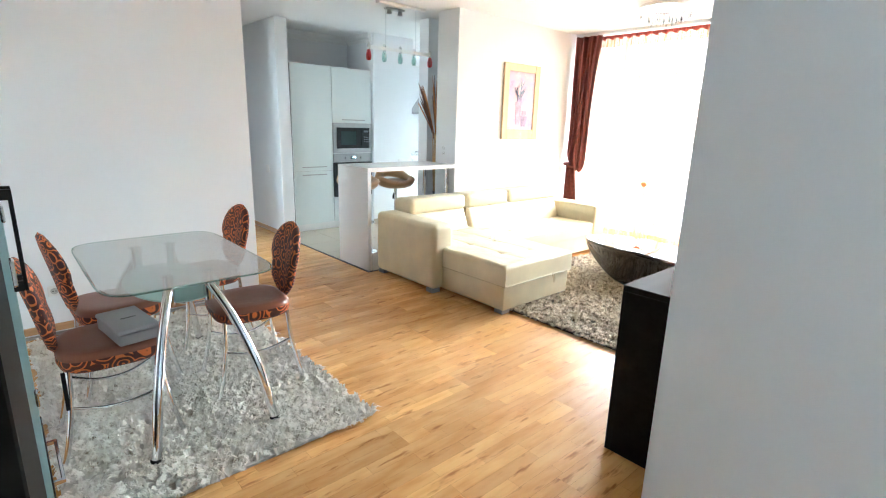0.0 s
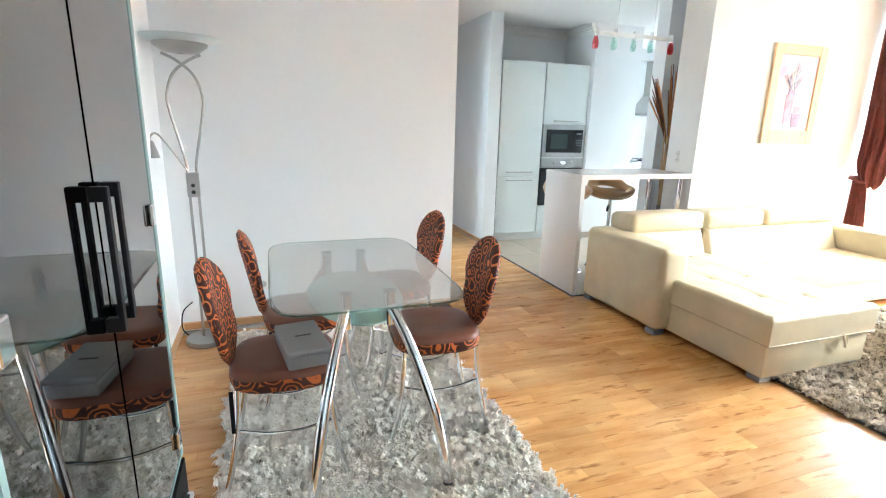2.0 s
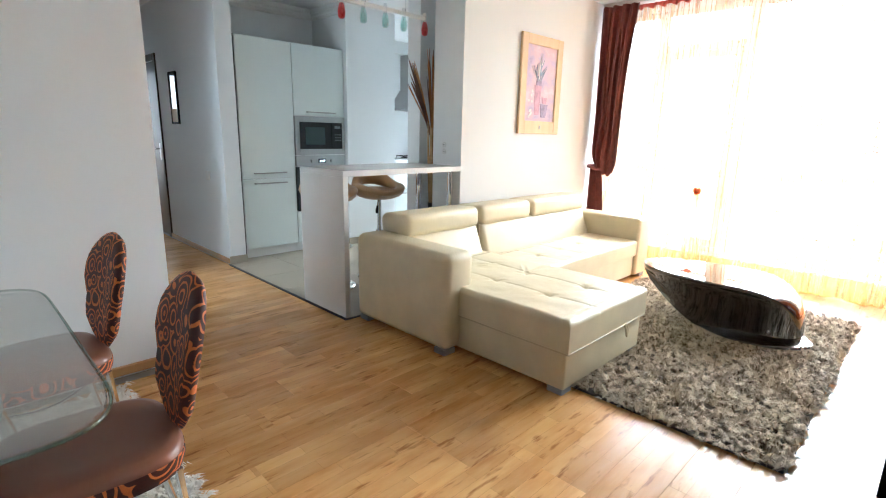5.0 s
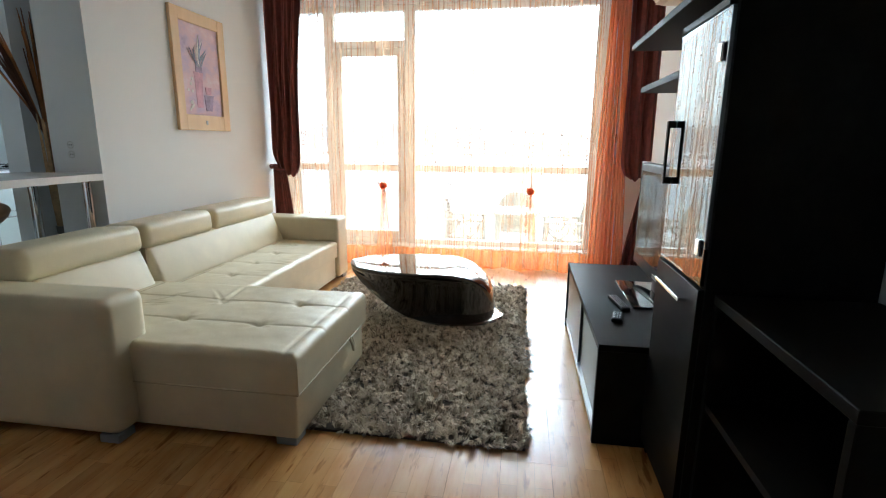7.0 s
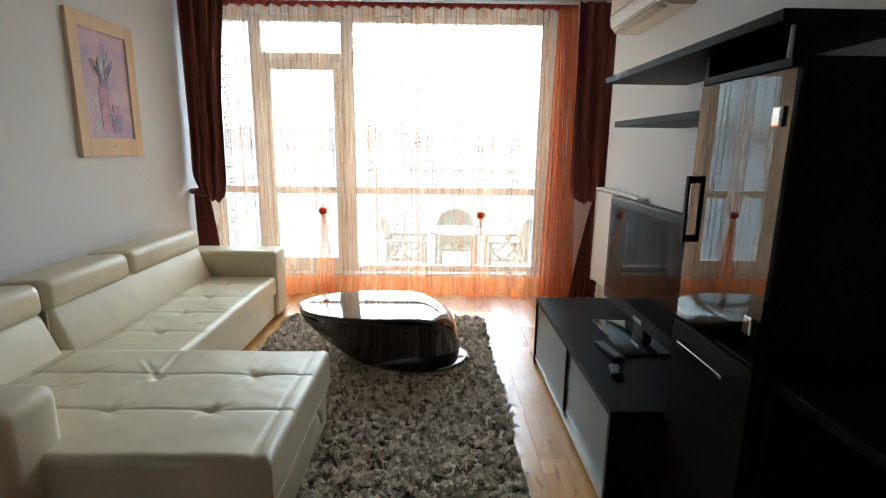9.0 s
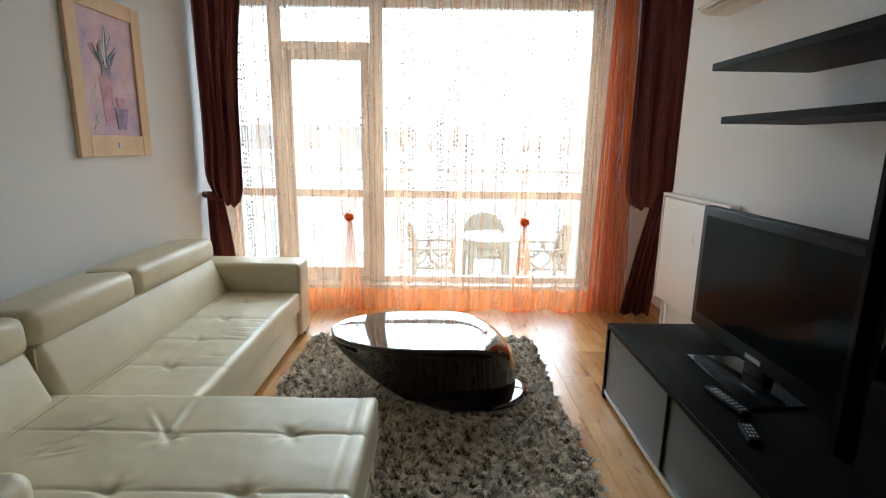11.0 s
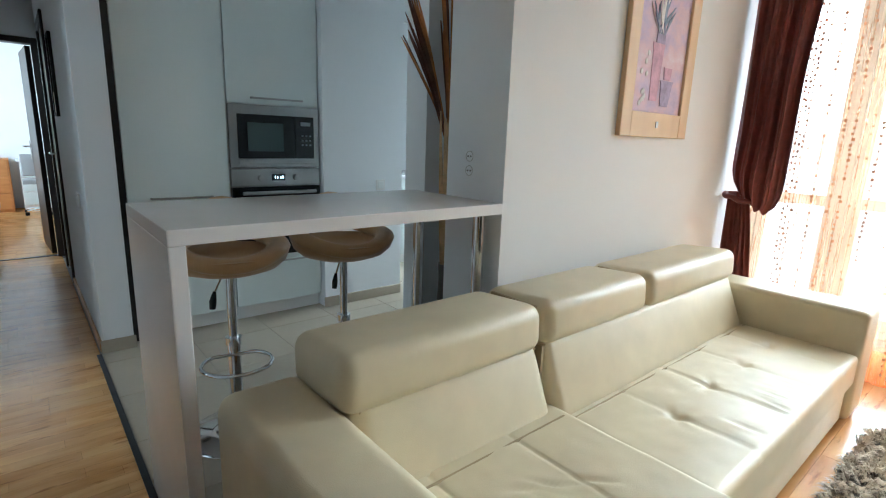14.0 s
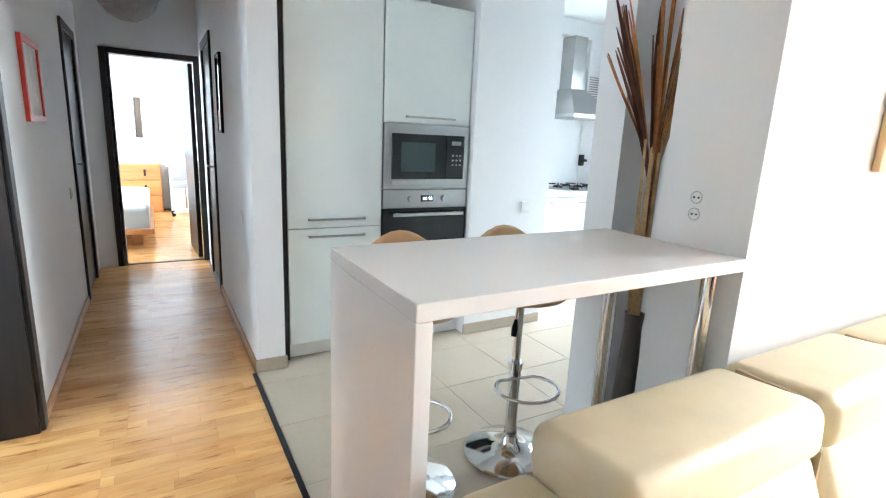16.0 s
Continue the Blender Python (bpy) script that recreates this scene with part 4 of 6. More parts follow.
def build_tall_units():
    y = 5.85
    f = thing("fridge_cabinet", (0, 0, 0), "tall glossy white built-in fridge cabinet", "cabinet", "tall kitchen units")
    # Dark strip stands in for the shade in the gap beside the wall.
    part("gap_shade_strip", box(2.641, 2.684, y + 0.012, 6.4, 0.0, 2.12), DARK_METAL, f, "dark strip painting the shade of the gap by the wall")
    part("body", box(2.686, 3.25, y + 0.021, 6.46, 0.10, 2.12, 0.001, 1), WHITE_PAINT, f)
    d = part("door", box(2.686, 3.247, y, y + 0.02, 0.80, 2.12, 0.0015, 1), WHITE_GLOSS, f)
    part("handle", handle_bar(2.80, 3.14, y, 0.845), STEEL, d)
    d = part("door", box(2.686, 3.247, y, y + 0.02, 0.10, 0.796, 0.0015, 1), WHITE_GLOSS, f)
    part("handle", handle_bar(2.80, 3.14, y, 0.745), STEEL, d)
    part("plinth", box(2.652, 3.25, y + 0.05, y + 0.07, 0, 0.10), WHITE_PAINT, f)
    o = thing("oven_cabinet", (0, 0, 0), "tall glossy white cabinet with built-in microwave and oven", "cabinet", "tall kitchen units")
    part("body", box(3.254, 3.862, y + 0.021, 6.46, 0.10, 2.12, 0.001, 1), WHITE_PAINT, o)
    d = part("door", box(3.257, 3.859, y, y + 0.02, 1.425, 2.12, 0.0015, 1), WHITE_GLOSS, o)
    part("handle", handle_bar(3.40, 3.74, y, 1.455), STEEL, d)
    d = part("drawer", box(3.257, 3.859, y, y + 0.02, 0.10, 0.43, 0.0015, 1), WHITE_GLOSS, o)
    part("handle", handle_bar(3.40, 3.74, y, 0.385), STEEL, d)
    part("plinth", box(3.254, 3.862, y + 0.05, y + 0.07, 0, 0.10), WHITE_PAINT, o)
    m = thing("microwave", (0, 0, 0), "built-in steel microwave with black glass door", "microwave")
    part("frame", box(3.258, 3.858, y - 0.012, y + 0.02, 1.025, 1.42, 0.003), STEEL, m)
    dd = part("door", box(3.305, 3.68, y - 0.024, y - 0.0125, 1.085, 1.36, 0.003), BLACK_GLASS, m)
    part("window", box(3.365, 3.60, y - 0.0262, y - 0.0245, 1.13, 1.31), surface("oven_window", (0.05, 0.075, 0.075), 0.12, relief=0), dd)
    part("control_panel", box(3.683, 3.815, y - 0.024, y - 0.0125, 1.085, 1.36, 0.002), BLACK_GLASS, m)
    for k in range(9):
        part("button", box(3.725 + 0.028 * (k % 3), 3.738 + 0.028 * (k % 3), y - 0.026, y - 0.0242, 1.17 + 0.03 * (k // 3), 1.18 + 0.03 * (k // 3)), GREY_BOX, m)
    part("display", box(3.72, 3.79, y - 0.026, y - 0.0242, 1.30, 1.325), GREY_BOX, m)
    part("kick_strip", box(3.305, 3.815, y - 0.024, y - 0.0125, 1.05, 1.082, 0.002), STEEL, m, "bright steel strip under the door")
    v = thing("oven", (0, 0, 0), "built-in steel oven with digital clock and knobs", "oven")
    part("control_panel", box(3.258, 3.858, y - 0.012, y + 0.02, 0.905, 1.018, 0.002), STEEL, v)
    part("door", box(3.258, 3.858, y - 0.014, y + 0.02, 0.435, 0.90, 0.003), BLACK_GLASS, v)
    part("handle", add_box(add_box(tube([(3.31, y - 0.055, 0.865), (3.81, y - 0.055, 0.865)], 0.011, 10), 3.34, 3.36, y - 0.055, y - 0.013, 0.857, 0.873), 3.76, 3.78, y - 0.055, y - 0.013, 0.857, 0.873), STEEL, v, "round steel bar handle", 40)
    for x in (3.44, 3.68):
        bm = lathe([(0, 0), (0.02, 0), (0.019, 0.022), (0, 0.024)], (0, 0, 0), 18)
        bmesh.ops.transform(bm, matrix=pose(x, y - 0.0125, 0.96, 90), verts=bm.verts)
        part("knob", bm, STEEL, v, "", 40)
    ds = part("display", box(3.515, 3.605, y - 0.0145, y - 0.0122, 0.94, 0.982), BLACK_GLASS, v)
    glow = bpy.data.materials.new("clock_digits")
    glow.use_nodes = True
    glow.node_tree.nodes["Principled BSDF"].inputs["Emission Color"].default_value = (0.8, 0.95, 1, 1)
    glow.node_tree.nodes["Principled BSDF"].inputs["Emission Strength"].default_value = 1.2
    bm = bmesh.new()
    for x in (3.535, 3.552, 3.574, 3.588):
        add_box(bm, x, x + 0.004, y - 0.0157, y - 0.0147, 0.952, 0.97)
    part("digits", bm, glow, ds, "lit clock digits")


build_tall_units()


# ---- dining set ----
def squircle(profile, rx, ry, e=0.55, n=36):
    """A flat rounded-square shape from (scale, height) pairs."""
    bm = bmesh.new()
    rings = []
    for f, z in profile:
        row = []
        for k in range(n):
            a = k * math.tau / n
            ca, sa = math.cos(a), math.sin(a)
            row.append(bm.verts.new((rx * f * math.copysign(abs(ca) ** e, ca), ry * f * math.copysign(abs(sa) ** e, sa), z)))
        rings.append(row)
    for r0, r1 in zip(rings, rings[1:]):
        for k in range(n):
            bm.faces.new((r0[k], r0[(k + 1) % n], r1[(k + 1) % n], r1[k]))
    bmesh.ops.remove_doubles(bm, verts=bm.verts[:], dist=1e-5)
    bmesh.ops.recalc_face_normals(bm, faces=bm.faces[:])
    return bm


def build_chair():
    """Front of the seat towards +x, foot of the chair at the origin."""
    c = thing("dining_chair", (0, 0, 0), "chrome dining chair with rust swirl fabric back and brown seat", "chair", "chairs round the dining table")
    bm = bmesh.new()
    n = 28

    def outline(k):
        a = k / n * math.tau
        w = 0.185 * math.cos(a)
        u = math.sin(a)
        z = 0.685 + (0.18 * abs(u) ** 0.8 * (1 if u > 0 else -1)) * (1.0 if u > 0 else 1.35)
        w *= 1.0 if u > 0 else 1.0 - 0.22 * abs(u)
        if u < 0:
            w = math.copysign(min(abs(0.155), abs(w) * 1.15), w)
        return w, z
    rings = []
    for f, t in ((0.0, 0.026), (0.6, 0.025), (0.9, 0.018), (1.0, 0.0), (0.9, -0.016), (0.6, -0.02), (0.0, -0.02)):
        ring = []
        for k in range(n):
            w, z = outline(k)
            zz = 0.675 + (z - 0.675) * f
            lean = -0.20 - (zz - 0.45) * 0.20 + 0.03 * (w * f / 0.185) ** 2
            ring.append(bm.verts.new((lean + t, w * f, zz)))
        rings.append(ring)
    for r0, r1 in zip(rings, rings[1:]):
        for k in range(n):
            bm.faces.new((r0[k], r0[(k + 1) % n], r1[(k + 1) % n], r1[k]))
    bmesh.ops.remove_doubles(bm, verts=bm.verts[:], dist=1e-4)
    bmesh.ops.recalc_face_normals(bm, faces=bm.faces[:])
    part("backrest", bm, SWIRL, c, "padded oval back in rust and brown swirl fabric", 180)
    part("seat", squircle([(0.0, 0.466), (0.55, 0.468), (0.85, 0.472), (0.95, 0.466), (1.0, 0.452), (1.0, 0.44), (0.0, 0.44)], 0.20, 0.195), BROWN_SEAT, c, "smooth brown leather seat", 60)
    part("valance", squircle([(0.9, 0.385), (0.97, 0.395), (1.01, 0.42), (1.01, 0.442), (0.9, 0.442)], 0.20, 0.195), SWIRL, c, "swirl fabric seat edge", 60)
    part("seat_board", squircle([(0.0, 0.384), (0.9, 0.384), (0.9, 0.39), (0.0, 0.39)], 0.20, 0.195), DARK_METAL, c)
    for sx, sy in ((1, 1), (1, -1), (-1, 1), (-1, -1)):
        part("leg", tube(spline([(0.165 * sx, 0.15 * sy, 0.40), (0.175 * sx, 0.165 * sy, 0.25), (0.20 * sx, 0.18 * sy, 0.10), (0.225 * sx, 0.185 * sy, 0.0)], 4), 0.011, 10), CHROME, c, "slim chrome leg", 60)
    for sy in (1, -1):
        part("stretcher", tube(spline([(0.178 * 1, 0.168 * sy, 0.24), (0.06, 0.15 * sy, 0.20), (-0.06, 0.15 * sy, 0.20), (-0.178, 0.168 * sy, 0.24)], 6), 0.007, 8), CHROME, c, "", 60)
    part("tie_strap", box(-0.19, -0.175, -0.20, -0.193, 0.25, 0.42, 0.003), BLACK_PLASTIC, c, "dark fabric tie strap")
    return c


ch = build_chair()
copy_thing(ch, pose(0.23, 2.87, 0.02, 0, 0, 4))
copy_thing(ch, pose(0.785, 2.47, 0.02, 0, 0, 176))
copy_thing(ch, pose(0.765, 3.17, 0.02, 0, 0, 184))
ch.matrix_world = pose(0.115, 2.34, 0.02, 0, 0, -3)


def build_table():
    t = thing("dining_table", (0.435, 2.56, 0.02), "clear glass dining table with arched chrome legs", "table")
    bm = bmesh.new()
    n = 64
    outer = []
    for z, g in ((0.725, 0.996), (0.728, 1.0), (0.735, 1.0), (0.738, 0.996)):
        ring = []
        for k in range(n):
            a = k * math.tau / n
            ca, sa = math.cos(a), math.sin(a)
            x = 0.34 * math.copysign(abs(ca) ** 0.16, ca) * (1 + 0.05 * (1 - abs(sa) ** 2))
            y = 0.50 * math.copysign(abs(sa) ** 0.18, sa) * (1 + 0.08 * (1 - abs(ca) ** 1.5))
            ring.append(bm.verts.new((x * g, y * g, z)))
        outer.append(ring)
    for r0, r1 in zip(outer, outer[1:]):
        for k in range(n):
            bm.faces.new((r0[k], r0[(k + 1) % n], r1[(k + 1) % n], r1[k]))
    bm.faces.new(outer[0][::-1])
    bm.faces.new(outer[-1])
    g = part("tabletop", bm, TABLE_GLASS, t, "clear greenish glass top with frosted centre")
    g.visible_shadow = False
    bm = tube([(0.345 * math.copysign(abs(math.cos(a)) ** 0.16, math.cos(a)) * (1 + 0.05 * (1 - abs(math.sin(a)) ** 2)), 0.505 * math.copysign(abs(math.sin(a)) ** 0.18, math.sin(a)) * (1 + 0.08 * (1 - abs(math.cos(a)) ** 1.5)), 0.7315) for a in [k * math.tau / 64 for k in range(64)]], 0.0036, 6, True)
    part("glass_edge", bm, clear_glass("glass_edge", (0.62, 0.76, 0.72), 0.04), t, "dark green polished glass edge", 60)
    part("lower_shelf", lathe([(0, 0.60), (0.26, 0.60), (0.262, 0.604), (0.26, 0.608), (0, 0.608)], (0, 0, 0), 48, 0.80, 1.42), FROST, t, "frosted oval glass under-shelf", 30)
    for sx in (1, -1):
        for sy in (1, -1):
            pts = spline([(0.085 * sx, 0.33 * sy, 0.66), (0.10 * sx, 0.36 * sy, 0.64), (0.155 * sx, 0.45 * sy, 0.50), (0.215 * sx, 0.545 * sy, 0.28), (0.26 * sx, 0.60 * sy, 0.0)], 6)
            leg = part("leg", tube(pts, 0.021, 14), CHROME, t, "arched polished chrome leg", 60)
            part("mount", lathe([(0, 0.585), (0.024, 0.585), (0.024, 0.722), (0.03, 0.723), (0.03, 0.7252)], (0.085 * sx, 0.33 * sy, 0), 18), CHROME, leg, "chrome glass mount", 40)
            part("foot_cap", lathe([(0, 0), (0.024, 0), (0.024, 0.012), (0.02, 0.016)], (0.26 * sx, 0.60 * sy, 0), 14), RUBBER, leg)


build_table()
bx = thing("storage_box", (0.17, 2.34, 0.497), "grey fabric case lying on a chair seat", "box", turn=8)
part("body", box(-0.075, 0.085, -0.20, 0.09, 0.0, 0.05, 0.010, 3), GREY_BOX, bx, smooth=50)
part("lid", box(-0.078, 0.088, -0.203, 0.093, 0.0505, 0.072, 0.008, 3), GREY_BOX, bx, smooth=50)
part("emblem", box(-0.02, 0.04, -0.06, -0.05, 0.0715, 0.073), DARK_METAL, bx, "small dark embroidered emblem")


def build_floor_lamp():
    l = thing("floor_lamp", (-0.33, 3.69, 0), "brushed steel floor lamp with bowl uplight and reading arm", "lamp")
    part("base", lathe([(0, 0), (0.125, 0), (0.13, 0.008), (0.125, 0.03), (0.05, 0.036), (0, 0.036)], (0, 0, 0), 32), STEEL, l, "round steel base", 40)
    for sx in (-1, 1):
        part("stem", tube([(0.024 * sx, 0, 0.03), (0.024 * sx, 0, 0.93)], 0.008, 8), STEEL, l, "", 60)
        pts = [(0.024 * sx, 0, 1.07), (0.03 * sx, 0, 1.15), (0.085 * sx, 0, 1.42), (0.09 * sx, 0, 1.52), (0.05 * sx, 0, 1.63), (-0.03 * sx, 0, 1.70), (-0.10 * sx, 0, 1.735)]
        part("stem", tube(spline(pts, 5), 0.008, 8), STEEL, l, "curved crossing steel stem", 60)
    sw = part("switch_box", box(-0.034, 0.034, -0.02, 0.02, 0.93, 1.075, 0.005), STEEL, l)
    for z in (0.96, 1.0):
        part("dimmer", lathe([(0, 0), (0.012, 0), (0.01, 0.01), (0, 0.011)], (0, 0, 0), 12), DARK_METAL, sw).matrix_local = pose(0.0, -0.02, z, 90)
    bowl = part("bowl_shade", lathe([(0.02, 1.735), (0.09, 1.742), (0.14, 1.775), (0.145, 1.79), (0.135, 1.785), (0.085, 1.752), (0.0, 1.747)], (0, 0, 0), 36), STEEL, l, "steel bowl uplight", 60)
    part("glass_rim", lathe([(0.13, 1.79), (0.21, 1.815), (0.213, 1.82), (0.205, 1.822), (0.13, 1.797)], (0, 0, 0), 36), FROST_WHITE, l, "frosted glass rim", 60)
    arm = part("reading_arm", tube(spline([(-0.02, -0.01, 1.08), (-0.07, -0.03, 1.17), (-0.13, -0.05, 1.27), (-0.16, -0.06, 1.30), (-0.185, -0.065, 1.285), (-0.19, -0.07, 1.25)], 5), 0.006, 8), STEEL, l, "", 60)
    part("reading_shade", lathe([(0.012, 1.26), (0.02, 1.25), (0.035, 1.20), (0.045, 1.165), (0.042, 1.165), (0.03, 1.20), (0.0, 1.245)], (-0.19, -0.07, 0), 20), STEEL, arm, "small steel bell shade", 60)
    part("cable", tube(spline([(-0.1, 0.05, 0.01), (-0.16, 0.12, 0.05), (-0.15, 0.14, 0.16), (-0.10, 0.2, 0.20)], 5), 0.004, 6), BLACK_PLASTIC, l)


build_floor_lamp()


# ---- curtains ----
def cloth(y_lo, y_hi, z_lo, z_hi, x, waves, amp, shape=None, ny=220, nz=26, seed=1):
    """A hanging pleated sheet; shape(v) gives (y at low side, y at high side) for the height fraction v."""
    rnd = random.Random(seed)
    ph = [rnd.uniform(0, math.tau) for _ in range(4)]
    verts, faces = [], []
    for j in range(nz + 1):
        v = j / nz
        a, b = shape(v) if shape else (y_lo, y_hi)
        for i in range(ny + 1):
            u = i / ny
            w = math.sin(u * waves * math.tau + ph[0] + 0.5 * math.sin(v * 2 + ph[3])) + 0.5 * math.sin(u * waves * 2.27 * math.tau + ph[1] + v) + 0.35 * math.sin(u * waves * 0.41 * math.tau + ph[2])
            verts.append((x + amp * w * (0.75 + 0.25 * math.cos(v * 2.2)), a + (b - a) * u + amp * 0.35 * math.cos(u * waves * math.tau + ph[1]), z_lo + (z_hi - z_lo) * v + (0.012 * math.sin(u * waves * math.tau * 0.5 + ph[2]) if j == 0 else 0)))
    w = ny + 1
    for j in range(nz):
        for i in range(ny):
            faces.append((j * w + i, j * w + i + 1, (j + 1) * w + i + 1, (j + 1) * w + i))
    return verts, faces


def cloth_part(name, data, mat, parent, label=""):
    me = bpy.data.meshes.new(name)
    me.from_pydata(*[data[0], [], data[1]])
    me.shade_smooth()
    me.materials.append(mat)
    ob = new(name, me)
    ob.parent = parent
    if label:
        ob["label"] = label
    return ob


CX = 5.73
sheer = thing("sheer_curtain", (0, 0, 0), "translucent orange voile curtain with dotted strings, tied with rosettes", "curtain")
cloth_part("voile", cloth(0.62, 3.78, 0.015, 2.53, CX, 17, 0.017, seed=3), SHEER, sheer)
cloth_part("gathered_end", cloth(0.44, 0.66, 0.012, 2.53, CX - 0.03, 7, 0.03, lambda v: (0.41 + 0.10 * v, 0.735 - 0.065 * v), ny=120, seed=5), SHEER_DENSE, sheer, "dense orange gathered voile")
cloth_part("hem", cloth(0.62, 3.78, 0.012, 0.19, CX - 0.012, 15, 0.028, ny=220, nz=4, seed=8), SHEER_DENSE, sheer, "loose orange voile at the floor")
for yr, zr in ((2.69, 0.80), (1.276, 0.775)):
    k = cloth_part("tied_tail", cloth(0, 0, 0.02, zr, CX - 0.05, 5, 0.012, lambda v, c=yr: (c - 0.13 + 0.115 * v ** 0.7, c + 0.13 - 0.115 * v ** 0.7), ny=60, nz=14, seed=11), SHEER_TAIL, sheer, "gathered voile below the rosette")
    cloth_part("gather", cloth(0, 0, zr, zr + 0.18, CX - 0.04, 5, 0.01, lambda v, c=yr: (c - 0.02 - 0.12 * v ** 0.5, c + 0.02 + 0.12 * v ** 0.5), ny=60, nz=10, seed=12), SHEER, sheer)
    bm = bmesh.new()
    rnd = random.Random(4)
    for q in range(34):
        d = Vector((rnd.uniform(-1, 0.3), rnd.uniform(-1, 1), rnd.uniform(-1, 1))).normalized()
        m = Matrix.Translation(Vector((CX - 0.06, yr, zr)) + d * 0.022) @ d.to_track_quat("Z", "Y").to_matrix().to_4x4()
        made = bmesh.ops.create_grid(bm, x_segments=2, y_segments=2, size=0.018)["verts"]
        for vtx in made:
            vtx.co.z += 0.012 * math.sin(vtx.co.x * 90 + q)
        bmesh.ops.transform(bm, matrix=m, verts=made)
    part("rosette", bm, RIBBON, sheer, "orange-red fabric rosette")
for y0, y1, sd in ((1.17, 1.36, 41), (1.78, 1.90, 42), (2.20, 2.34, 43), (2.62, 2.76, 44), (3.30, 3.42, 45), (0.84, 0.98, 46)):
    cloth_part("fold_band", cloth(y0, y1, 0.02, 2.52, CX - 0.02, 3, 0.012, ny=40, nz=20, seed=sd), SHEER, sheer)
# dots woven along vertical strings
rnd = random.Random(21)
verts, faces, thread_v, thread_f = [], [], [], []
y = 0.66
while y < 3.74:
    dense = rnd.random()
    step = 0.03 if dense > 0.5 else 0.046
    z = 0.06 + rnd.uniform(0, 0.05)
    tw = rnd.uniform(0.0009, 0.0022)
    b = len(thread_v)
    thread_v += [(CX - 0.040, y - tw, 0.02), (CX - 0.040, y + tw, 0.02), (CX - 0.040, y + tw, 2.52), (CX - 0.040, y - tw, 2.52)]
    thread_f.append((b, b + 1, b + 2, b + 3))
    side = 0.0105 if dense > 0.35 else 0.008
    while z < 2.5:
        if rnd.random() < (0.9 if dense > 0.5 else 0.62):
            xx, yy = CX - 0.042 + rnd.uniform(-0.004, 0.004), y + rnd.uniform(-0.004, 0.004)
            h = side * rnd.uniform(0.4, 0.75)
            b = len(verts)
            verts += [(xx, yy - h, z - h), (xx, yy + h, z - h), (xx, yy + h, z + h), (xx, yy - h, z + h)]
            faces.append((b, b + 1, b + 2, b + 3))
        z += step * rnd.uniform(0.7, 1.5)
    y += rnd.choice((0.02, 0.03, 0.045, 0.06, 0.085))
dots = cloth_part("woven_dots", (verts, faces), BEAD, sheer, "rows of small woven brown dots")
dots["kind"] = "stuff"
threads = cloth_part("woven_thread", (thread_v, thread_f), THREAD, sheer, "fine vertical orange threads")
threads["kind"] = "stuff"
cloth_part("header_ruffle", cloth(0.5, 3.80, 2.505, 2.545, CX - 0.03, 60, 0.012, ny=480, nz=4, seed=2), RUFFLE, sheer, "red ruffled curtain header")

cloth_part("hem_cord", cloth(0.62, 3.78, 0.010, 0.022, CX - 0.016, 15, 0.028, ny=220, nz=1, seed=8), RIBBON, sheer, "dark orange stitched hem")

rail = thing("curtain_rail", (0, 0, 0), "white ceiling curtain rail above the window", "curtain rail")
part("track", add_box(box(CX - 0.05, CX - 0.01, 0.08, 3.83, 2.562, 2.599, 0.003), CX + 0.01, CX + 0.04, 0.08, 3.83, 2.562, 2.599, 0.003), WHITE_PVC, rail)


